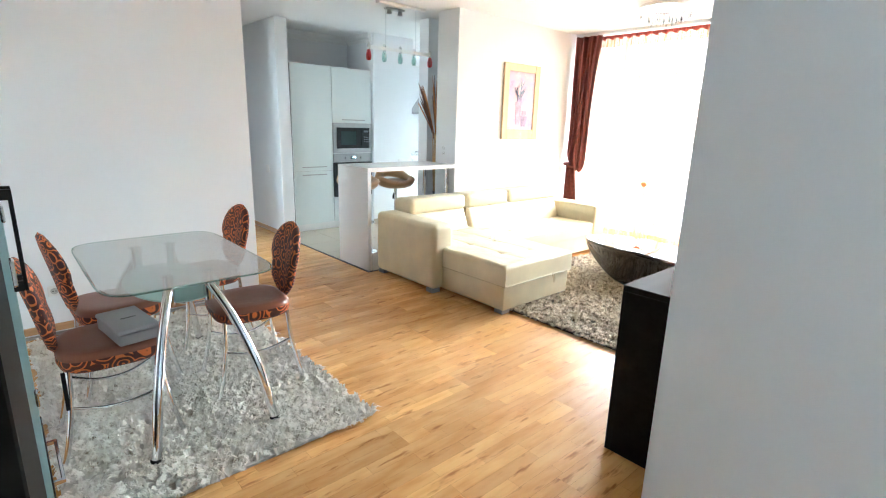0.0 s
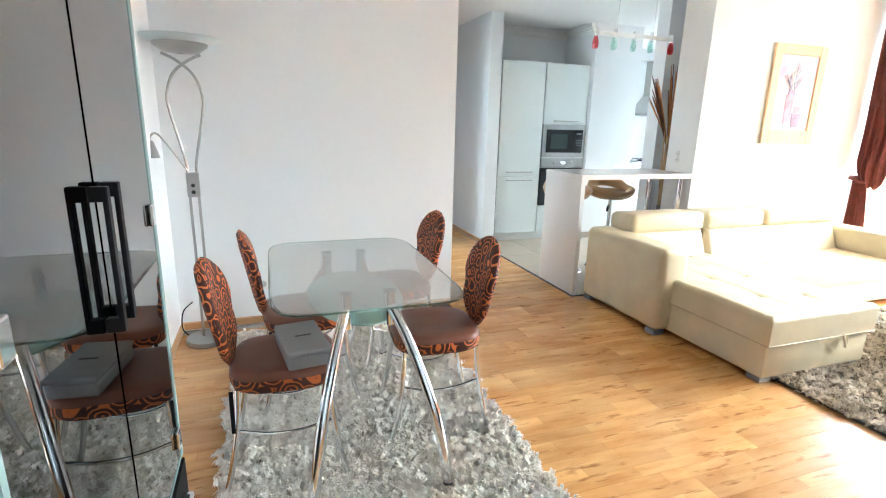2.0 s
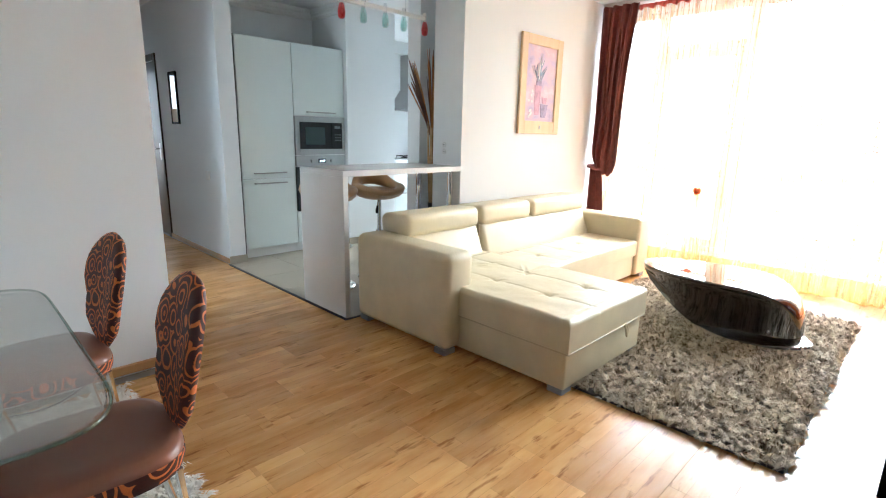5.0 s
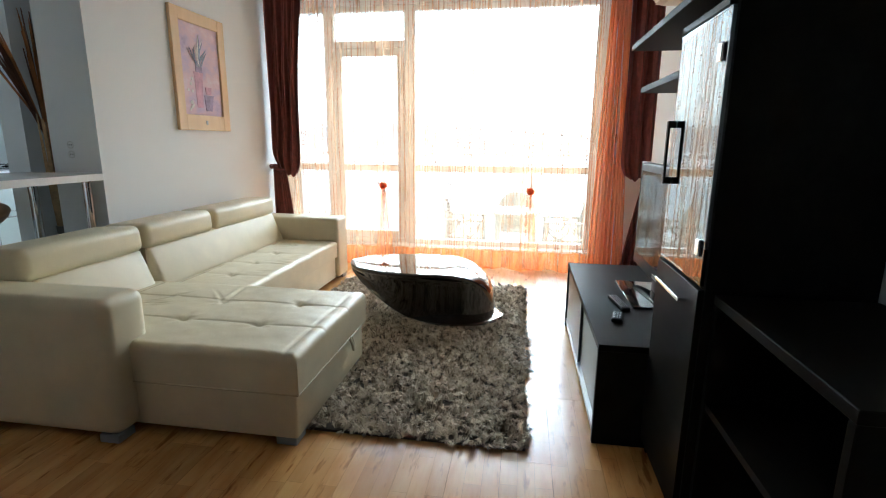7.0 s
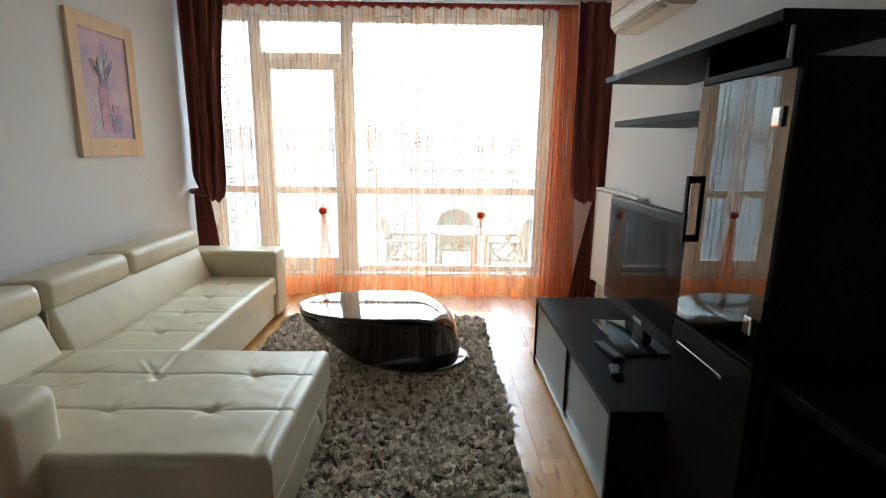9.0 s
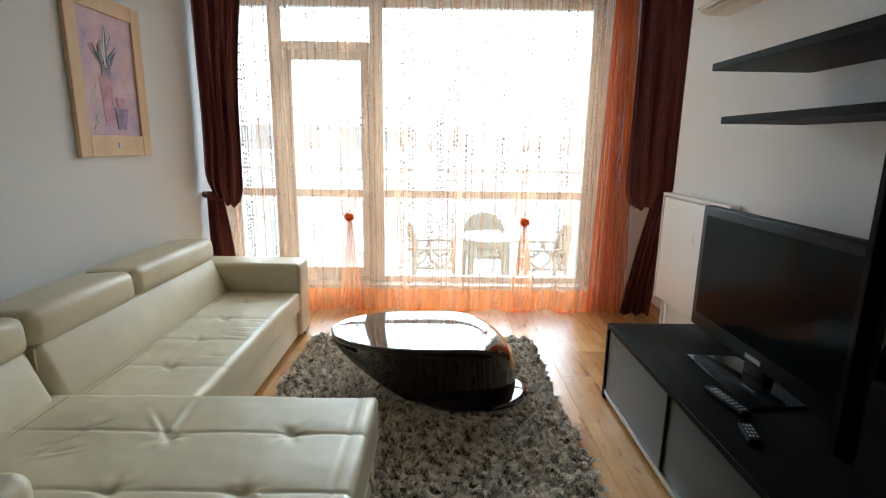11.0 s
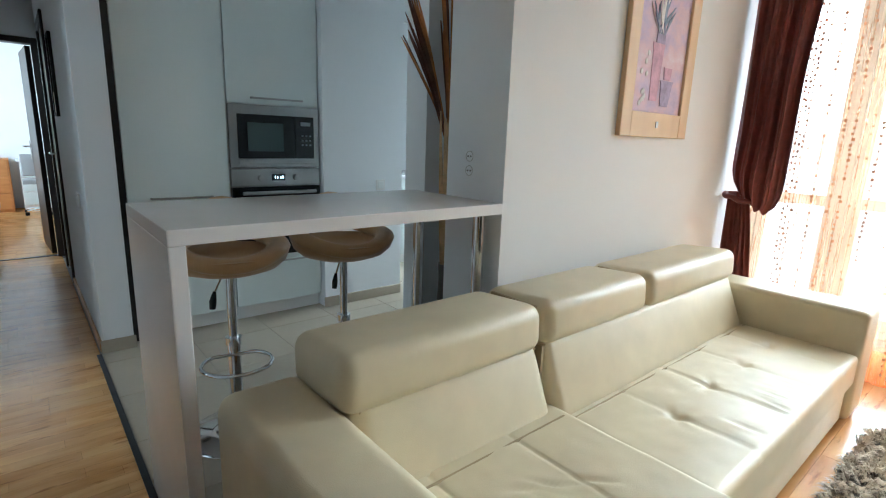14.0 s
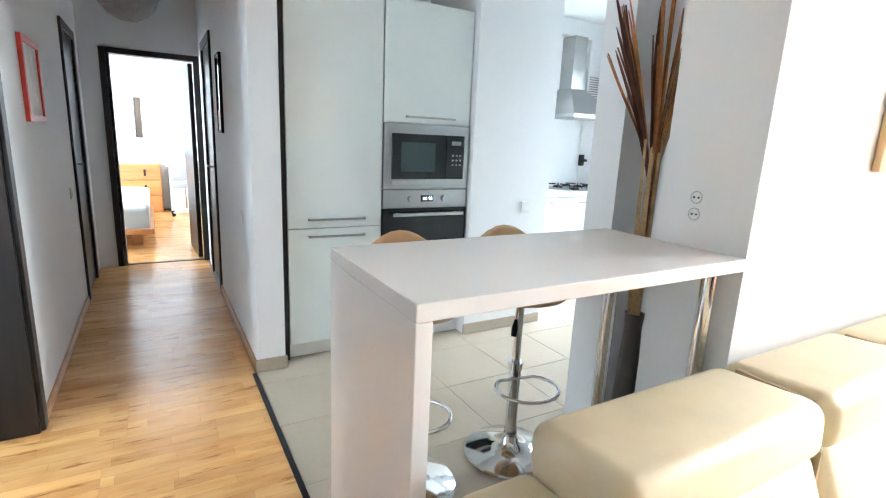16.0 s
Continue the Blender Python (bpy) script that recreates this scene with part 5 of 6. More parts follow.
def build_drape(side):
    d = thing("drape", (0, 0, 0), "dark burgundy satin drape tied back at the window edge", "curtain", "drapes at the window")
    if side == "left":
        wall_y, s, tz, top_w, mid_w, ph = 3.825, -1, 0.95, 0.40, 0.32, 0.4
    else:
        wall_y, s, tz, top_w, mid_w, ph = 0.06, 1, 0.97, 0.46, 0.44, 2.1
    ny, nz = 150, 44
    verts, faces = [], []
    for j in range(nz + 1):
        v = j / nz
        w = top_w + (mid_w - top_w) * math.sin(min(1, (1 - v) * 1.6) * math.pi / 2)
        shut = math.sqrt(max(0.0, 1 - (1 - min(1, v / 0.12)) ** 2))
        for i in range(ny + 1):
            u = i / ny
            fold = math.sin(u * 4.6 * math.tau + ph + 1.3 * math.sin(v * 2.1 + u * 3)) + 0.35 * math.sin(u * 10.5 * math.tau + 2 * ph + 3 * v) + 0.4 * math.sin(u * 3.1 * math.tau + v * 4)
            lift = 0.10 * (1 - u) ** 2 * (1 - v)
            belly = 0.055 * math.sin(math.pi * u) * math.exp(-((v - 0.10) / 0.12) ** 2)
            near = 0.012 + 0.35 * w * (1 - shut)
            far_side = w * (1 - 0.22 * (1 - shut))
            y = wall_y + s * (near + (far_side - near) * u)
            x = CX - 0.095 - belly + 0.026 * fold * (0.55 + 0.45 * shut) * (0.7 + 0.3 * v)
            verts.append((x, y, tz - 0.075 + lift + (2.63 - tz) * v + 0.012 * math.sin(u * 19 + ph) * (1 - v) ** 6))
    for j in range(nz):
        for i in range(ny):
            k = j * (ny + 1) + i
            faces.append((k, k + 1, k + ny + 2, k + ny + 1))
    cloth_part("upper_fall", (verts, faces), DRAPE, d)

    def low(v):
        w = 0.10 + 0.13 * (1 - v) ** 0.6 if side == "left" else 0.14 + 0.10 * (1 - v) ** 0.6
        a = wall_y + s * (0.015 if side == "left" else 0.05 + 0.10 * (1 - v))
        return (a, a + s * w)
    cloth_part("lower_fall", cloth(0, 0, 0.01, tz + 0.04, CX - 0.065, 5, 0.018, low, ny=100, nz=20, seed=35), DRAPE, d)
    c = wall_y + s * 0.085
    part("tie_back", tube([(CX - 0.085 + 0.06 * math.cos(a), c + 0.085 * math.sin(a), tz + 0.02 * math.sin(a) + 0.006 * math.sin(5 * a)) for a in [k * math.tau / 24 for k in range(24)]], 0.016, 8, True), DRAPE, d, "knotted fabric tie", 60)


build_drape("left")
build_drape("right")


# ---- rugs ----
def shag(name, x0, x1, y0, y1, count, length, mat, base, label, seed):
    t = thing(name, (0, 0, 0), label, "rug")
    part("backing", box(x0 + 0.01, x1 - 0.01, y0 + 0.01, y1 - 0.01, 0.001, 0.012), base, t)
    rs = np.random.RandomState(seed)
    per = 10
    locks = count // per
    root = np.column_stack([rs.uniform(x0, x1, locks), rs.uniform(y0, y1, locks), np.full(locks, 0.008)])
    flow = np.sin(root[:, 0] * 7 + root[:, 1] * 3) * 1.3 + np.cos(root[:, 1] * 9 - root[:, 0] * 4) * 1.3 + rs.normal(0, 0.9, locks)
    rise, reach = rs.uniform(0.25, 0.95, locks), length * rs.uniform(0.75, 1.45, locks)
    own = np.repeat(np.arange(locks), per)
    n = len(own)
    p = root[own] + np.column_stack([rs.normal(0, 0.004, n), rs.normal(0, 0.004, n), np.zeros(n)])
    a = flow[own] + rs.normal(0, 0.28, n)
    lean = np.column_stack([np.cos(a), np.sin(a), rise[own] * rs.uniform(0.8, 1.15, n)])
    ln = (reach[own] * rs.uniform(0.8, 1.15, n))[:, None]
    side = np.column_stack([-np.sin(a), np.cos(a), np.zeros(n)]) * rs.uniform(0.0017, 0.0034, n)[:, None]
    mid, tip = p + lean * ln * [0.5, 0.5, 0.75] + [0, 0, 0.003], p + lean * ln * [1, 1, 0.55]
    v = np.stack([p - side, p + side, mid + side * 1.15, mid - side * 1.15, tip], 1).reshape(-1, 3)
    v[:, 2] = np.maximum(v[:, 2], 0.006)
    faces = []
    for k in range(n):
        b = 5 * k
        faces += [(b, b + 1, b + 2, b + 3), (b + 3, b + 2, b + 4)]
    me = bpy.data.meshes.new("shag_fibre")
    me.from_pydata(v.tolist(), [], faces)
    me.materials.append(mat)
    pile = new("shag_fibre", me)
    pile.parent = t
    tagged(pile, kind="stuff")


shag("shag_rug", 2.77, 5.09, 1.29, 2.85, 110000, 0.036, SHAG_BROWN, surface("rug_backing", (0.08, 0.065, 0.05), 0.95), "brown and beige mottled shaggy rug under the coffee table", 5)
shag("shag_rug", -0.16, 1.105, 1.69, 3.74, 90000, 0.034, SHAG_GREY, surface("rug_backing_grey", (0.60, 0.56, 0.49), 0.95), "light grey shaggy rug under the dining table", 6)


# ---- wall things in the living room ----
def build_picture():
    p = thing("framed_picture", (4.32, 3.84, 1.29), "beech framed lilac still life of potted plants", "picture")
    w, h, f = 0.64, 0.855, 0.085
    bm = bmesh.new()
    for b in ((0, f, 0, h), (w - f, w, 0, h)):
        add_box(bm, b[0], b[1], -0.028, -0.002, b[2], b[3], 0.004)
    for b in ((f, w - f, 0, f + 0.03), (f, w - f, h - f, h)):
        add_box(bm, b[0], b[1], -0.027, -0.002, b[2], b[3], 0.003)
    part("frame", bm, BEECH, p)
    m, nt, pr = nodes_of("painted_canvas")
    v = coords(nt, (2.2, 1, 3.0))
    n = noise_tex(nt, v, 2.4, 5, 0.6)
    nt.links.new(ramp(nt, n, [(0.25, (0.40, 0.30, 0.46)), (0.42, (0.60, 0.46, 0.60)), (0.55, (0.72, 0.50, 0.55)), (0.7, (0.78, 0.66, 0.72))]), pr.inputs["Base Color"])
    pr.inputs["Roughness"].default_value = 0.55
    bump(nt, pr, noise_tex(nt, v, 60, 3), 0.15, 0.001)
    part("canvas", box(f - 0.004, w - f + 0.004, -0.014, -0.006, f + 0.026, h - f + 0.004), m, p, "lilac and pink painted canvas")
    pink = surface("painted_pink_pot", (0.58, 0.32, 0.42), 0.55, vary=0.3, scale=20)
    blue = surface("painted_violet_pot", (0.36, 0.28, 0.42), 0.55, vary=0.4, scale=20)
    leafc = surface("painted_leaf", (0.26, 0.30, 0.40), 0.55, vary=0.4, scale=30)
    pale = surface("painted_flower", (0.78, 0.74, 0.72), 0.55, vary=0.15, scale=40)

    def flat(pts, depth=-0.0165):
        bm = bmesh.new()
        a = [bm.verts.new((x, depth, z)) for x, z in pts]
        bb = [bm.verts.new((x, -0.0145, z)) for x, z in pts]
        bm.faces.new(a)
        bm.faces.new(bb[::-1])
        for k in range(len(a)):
            bm.faces.new((a[k], bb[k], bb[(k + 1) % len(a)], a[(k + 1) % len(a)]))
        bmesh.ops.recalc_face_normals(bm, faces=bm.faces[:])
        return bm
    part("painted_vase", flat([(0.24, 0.17), (0.31, 0.17), (0.33, 0.40), (0.34, 0.43), (0.22, 0.43), (0.23, 0.40)]), pink, p)
    part("painted_vase", flat([(0.345, 0.15), (0.42, 0.15), (0.445, 0.25), (0.455, 0.27), (0.325, 0.27), (0.335, 0.25)], -0.018), blue, p)
    part("painted_vase", flat([(0.36, 0.275), (0.42, 0.275), (0.43, 0.33), (0.35, 0.33)], -0.018), pink, p)
    part("painted_vase", flat([(0.25, 0.43), (0.33, 0.43), (0.325, 0.50), (0.255, 0.50)], -0.018), blue, p)
    rnd = random.Random(8)
    for k in range(15):
        a = math.radians(rnd.uniform(35, 145))
        ln = rnd.uniform(0.12, 0.25)
        x0, z0 = 0.29 + rnd.uniform(-0.03, 0.03), 0.47
        x1, z1 = x0 + ln * math.cos(a) * 0.75, z0 + ln * math.sin(a)
        x1, z1 = max(0.10, min(w - 0.10, x1)), min(h - 0.10, z1)
        nx, nz = -math.sin(a) * 0.009, math.cos(a) * 0.009
        mx, mz = (x0 + x1) / 2 + nx, (z0 + z1) / 2 + nz
        part("painted_leaf", flat([(x0 - nx * 0.3, z0), (x0 + nx * 0.3, z0), (mx + nx, mz + abs(nz)), (x1, z1), (mx - nx, mz - abs(nz))], -0.0170 - 0.0002 * k), leafc if k % 3 else pale, p)
    for k in range(10):
        x, z = rnd.uniform(0.14, 0.20), rnd.uniform(0.15, 0.42)
        part("painted_flower", flat([(x + 0.011 * math.cos(q), z + 0.013 * math.sin(q)) for q in [j * math.tau / 7 for j in range(7)]], -0.0168), pale, p)
    part("badge", box(w / 2 - 0.012, w / 2 + 0.012, -0.031, -0.0275, 0.045, 0.075, 0.002), STEEL, p, "tiny square badge")


build_picture()


OUTLET = surface("socket_well", (0.50, 0.49, 0.46), 0.4)


def build_socket(x, y, z, turn, count):
    s = thing("wall_socket", (x, y, z), "white plastic wall socket", "socket", turn=turn)
    part("plate", box(-0.036, 0.036, -0.009, 0, -0.036 * count, 0.036 * count, 0.003), WHITE_PVC, s)
    for k in range(count):
        c = (k - (count - 1) / 2) * 0.056
        bm = lathe([(0.022, 0.009), (0.0205, 0.012), (0.0185, 0.0115), (0.018, 0.0095), (0, 0.0095)], (0, 0, 0), 20)
        bmesh.ops.transform(bm, matrix=pose(0, 0, c, 90), verts=bm.verts)
        o = part("outlet", bm, OUTLET, s, "round recessed outlet", 40)
        for q in (-0.008, 0.008):
            part("pin_hole", box(q - 0.003, q + 0.003, -0.0115, -0.0096, c - 0.003, c + 0.003), BLACK_PLASTIC, o)


def build_switch(x, y, z, turn, s=0.04, label="white plastic wall switch"):
    t = thing("wall_switch", (x, y, z), label, "switch", turn=turn)
    part("plate", box(-s, s, -0.009, 0, -s, s, 0.003), WHITE_PVC, t)
    part("rocker", box(-s * 0.65, s * 0.65, -0.014, -0.0092, -s * 0.65, s * 0.65, 0.003), WHITE_PAINT, t)


build_socket(3.62, 4.032, 1.156, -90, 2)
build_socket(0.02, 3.925, 0.28, 0, 1)
build_switch(4.34, 5.80, 0.89, 0)
build_switch(1.54, 5.70, 0.89, 90)
build_switch(1.54, 7.27, 0.86, 90)
build_switch(2.49, 6.19, 0.82, -90, 0.045)


def build_radiator():
    r = thing("radiator", (0, 0, 0), "white flat panel radiator on the wall", "radiator")
    part("front_panel", box(4.30, 5.072, 0.411, 0.434, 0.36, 1.058, 0.008, 3), WHITE_PAINT, r, "", 40)
    part("backing", box(4.29, 5.085, 0.388, 0.411, 0.345, 1.07, 0.004), WHITE_PAINT, r)
    part("top_grille", box(4.285, 5.09, 0.375, 0.440, 1.07, 1.085, 0.004), WHITE_PAINT, r)
    part("side_cover", box(5.075, 5.092, 0.375, 0.438, 0.345, 1.072, 0.004), WHITE_PAINT, r)
    part("bracket", add_box(box(4.45, 4.48, 0.368, 0.389, 0.5, 0.95), 4.9, 4.93, 0.368, 0.389, 0.5, 0.95), STEEL, r)
    part("pipe", add_tube(tube([(5.0, 0.40, 0.35), (5.0, 0.40, 0.0)], 0.009, 8), [(4.94, 0.40, 0.35), (4.94, 0.40, 0.0)], 0.009, 8), WHITE_PAINT, r)


build_radiator()


def build_ac():
    a = thing("air_conditioner", (0, 0, 0), "cream plastic split air conditioner high on the wall", "air conditioner")
    bm = bmesh.new()
    prof = [(0.372, 2.10), (0.50, 2.10), (0.555, 2.125), (0.57, 2.17), (0.565, 2.32), (0.54, 2.365), (0.372, 2.37)]
    ends = [[bm.verts.new((x, y, z)) for y, z in prof] for x in (3.92, 4.66)]
    for k in range(len(prof)):
        q = (k + 1) % len(prof)
        bm.faces.new((ends[0][k], ends[0][q], ends[1][q], ends[1][k]))
    bm.faces.new(ends[0][::-1])
    bm.faces.new(ends[1])
    bmesh.ops.recalc_face_normals(bm, faces=bm.faces[:])
    bmesh.ops.bevel(bm, geom=bm.edges[:], offset=0.008, segments=2, affect="EDGES")
    part("casing", bm, surface("ac_plastic", (0.74, 0.66, 0.52), 0.4), a, "", 40)
    part("air_flap", box(3.97, 4.60, 0.50, 0.556, 2.094, 2.102, 0.003), surface("ac_flap", (0.60, 0.50, 0.38), 0.4), a)
    part("seam", box(3.925, 4.655, 0.568, 0.572, 2.205, 2.209), GREY_BOX, a)


build_ac()


def build_remote(x, y, turn, ln):
    r = thing("remote_control", (x, y, 0.4385), "black plastic remote control on the media cabinet", "remote control", "remote controls", turn)
    part("body", box(-ln / 2, ln / 2, -0.023, 0.023, 0, 0.02, 0.006, 3), BLACK_PLASTIC, r, "", 50)
    for i in range(int(ln / 0.022) - 1):
        for j in (-0.011, 0.0, 0.011):
            part("button", box(-ln / 2 + 0.018 + i * 0.022, -ln / 2 + 0.03 + i * 0.022, j - 0.003, j + 0.003, 0.0198, 0.0225, 0.001, 1), GREY_BOX, r)


build_remote(3.42, 0.86, 8, 0.21)
build_remote(3.20, 0.905, -14, 0.11)


def build_crystal_lamp():
    l = thing("ceiling_lamp", (4.85, 2.28, CEILING), "flush ceiling lamp with hanging glass crystals", "lamp")
    part("plate", lathe([(0, -0.002), (0.24, -0.002), (0.245, -0.03), (0.2, -0.04), (0, -0.04)], (0, 0, 0), 32), CHROME, l, "", 40)
    glass = clear_glass("crystal", (0.92, 0.93, 0.94), 0.25)
    rnd = random.Random(5)
    for ringr, cnt, drop in ((0.225, 26, 0.10), (0.15, 18, 0.13), (0.07, 9, 0.15)):
        for k in range(cnt):
            a = k * math.tau / cnt
            x, y = ringr * math.cos(a), ringr * math.sin(a)
            d = drop * rnd.uniform(0.85, 1.1)
            bm = lathe([(0.0, -0.04), (0.003, -0.042), (0.003, -d + 0.03), (0.014, -d), (0.0, -d - 0.035)], (x, y, 0), 6)
            part("crystal", bm, glass, l)


build_crystal_lamp()


def build_rail_light():
    l = thing("rail_light", (0, 0, 0), "hanging rail light with coloured glass shades over the bar", "lamp")
    part("rail", box(2.76, 3.52, 4.19, 4.22, 2.145, 2.175, 0.004), WHITE_PAINT, l)
    for x in (2.95, 3.33):
        part("rod", tube([(x, 4.205, 2.17), (x, 4.205, CEILING)], 0.004, 6), CHROME, l)
    part("canopy", box(2.85, 3.43, 4.17, 4.24, CEILING - 0.03, CEILING - 0.001, 0.005), WHITE_PAINT, l)
    red, teal = clear_glass("red_glass", (0.88, 0.22, 0.26), 0.10), clear_glass("teal_glass", (0.80, 0.95, 0.93), 0.16)
    for x, m in ((2.745, red), (2.93, teal), (3.13, teal), (3.31, teal), (3.53, red)):
        s = part("shade", lathe([(0.014, 2.135), (0.02, 2.115), (0.027, 2.08), (0.024, 2.045), (0.015, 2.035), (0.012, 2.038), (0.021, 2.08), (0.0, 2.128)], (x, 4.205, 0), 18), m, l, "coloured glass shade", 60)
        part("socket", lathe([(0, 2.13), (0.014, 2.13), (0.016, 2.16), (0.012, 2.20), (0, 2.205)], (x, 4.205, 0), 12), CHROME, s, "", 50)
    s = thing("ceiling_spot", (3.2, 4.40, CEILING), "small chrome ceiling spotlight bar", "lamp")
    part("plate", box(-0.11, 0.11, -0.03, 0.03, -0.02, -0.001, 0.003), STEEL, s)
    for x in (-0.07, 0.07):
        part("spot", lathe([(0, -0.02), (0.022, -0.022), (0.028, -0.06), (0.024, -0.06), (0, -0.03)], (x, 0, 0), 14), STEEL, s, "", 50)


build_rail_light()


# Shade of the wall recess, put into the dark colour of an added vase.
VASE_SHADE = surface("recess_shade", (0.10, 0.085, 0.075), 0.35)


def build_dry_leaves():
    t = thing("dried_leaves", (3.765, 4.33, 0), "tall dried brown palm leaves in an added dark vase", "plant")
    part("vase", lathe([(0, 0), (0.055, 0), (0.06, 0.02), (0.045, 0.35), (0.035, 0.6), (0.04, 0.66), (0.035, 0.66), (0.03, 0.6), (0, 0.05)], (0, 0, 0), 20), VASE_SHADE, t, "added dark vase standing in for the shaded recess", 60)
    tones = [surface("dry_leaf_" + n, c, 0.7, vary=0.4, scale=14) for n, c in (("rust", (0.52, 0.22, 0.07)), ("umber", (0.16, 0.07, 0.04)), ("straw", (0.62, 0.42, 0.22)))]
    rnd = random.Random(12)
    for k in range(44):
        a = rnd.uniform(-0.7, 0.7)
        if k < 14:
            dx, top, wmax, tone = -rnd.uniform(0.13, 0.23), rnd.uniform(1.66, 1.90), rnd.uniform(0.003, 0.008), (1, 0, 1)[k % 3]
        elif k < 26:
            dx, top, wmax, tone = -rnd.uniform(0.0, 0.09), rnd.uniform(1.70, 2.0), rnd.uniform(0.004, 0.010), (0, 1)[k % 2]
        else:
            dx, top, wmax, tone = rnd.uniform(0.03, 0.11), rnd.uniform(1.6, 1.95), rnd.uniform(0.005, 0.012), (0, 2, 0)[k % 3]
        dy = rnd.uniform(0.05, 0.11) if k < 14 else rnd.uniform(-0.02, 0.05) if k < 26 else rnd.uniform(-0.06, 0.0)
        a -= 1.2
        pts = spline([(0, 0, 0.95), (dx * 0.06, dy * 0.1, 1.2), (dx * 0.22, dy * 0.4, 1.36), (dx * 0.58, dy, 1.36 + (top - 1.36) * 0.58), (dx, dy * 1.2, top)], 5)
        bm = bmesh.new()
        rows = []
        n = len(pts)
        nx, ny = math.cos(a + 1.2), math.sin(a + 1.2)
        for i, p in enumerate(pts):
            f = i / (n - 1)
            w = 0.003 + wmax * max(0.0, math.sin(min(1, max(0, (f - 0.25) / 0.75)) * math.pi)) ** 0.8
            if i == n - 1:
                w = 0.001
            rows.append([bm.verts.new(p + Vector((nx * w, ny * w, 0))), bm.verts.new(p + Vector((-ny * 0.006, nx * 0.006, 0))), bm.verts.new(p - Vector((nx * w, ny * w, 0)))])
        for r0, r1 in zip(rows, rows[1:]):
            bm.faces.new((r0[0], r0[1], r1[1], r1[0]))
            bm.faces.new((r0[1], r0[2], r1[2], r1[1]))
        part("leaf", bm, tones[tone], t, "", 60)
    for k in range(7):
        a = k * 0.9
        lean = -0.012 * (k % 3)
        bm = bmesh.new()
        rows = []
        for i in range(7):
            f = i / 6
            w = 0.016 * math.sin(math.pi * min(1, 0.25 + 0.75 * f)) + 0.001
            c = Vector((0.014 * math.cos(a) + lean * f * 2, 0.016 * math.sin(a), 0.55 + (0.76 + 0.03 * (k % 4)) * f))
            rows.append([bm.verts.new(c + Vector((w, 0.004, 0))), bm.verts.new(c - Vector((0, 0.006, 0))), bm.verts.new(c + Vector((-w, 0.004, 0)))])
        for r0, r1 in zip(rows, rows[1:]):
            bm.faces.new((r0[0], r0[1], r1[1], r1[0]))
            bm.faces.new((r0[1], r0[2], r1[2], r1[1]))
        part("sheath", bm, tones[2], t, "", 60)
    for k in range(4):
        part("stalk", tube([(0.012 * math.cos(k * 1.6), 0.012 * math.sin(k * 1.6), 0.5), (0.02 * math.cos(k * 1.6), 0.015 * math.sin(k * 1.6), 1.32)], [0.012, 0.008], 6), tones[2], t, "pale dry stalk", 60)


build_dry_leaves()


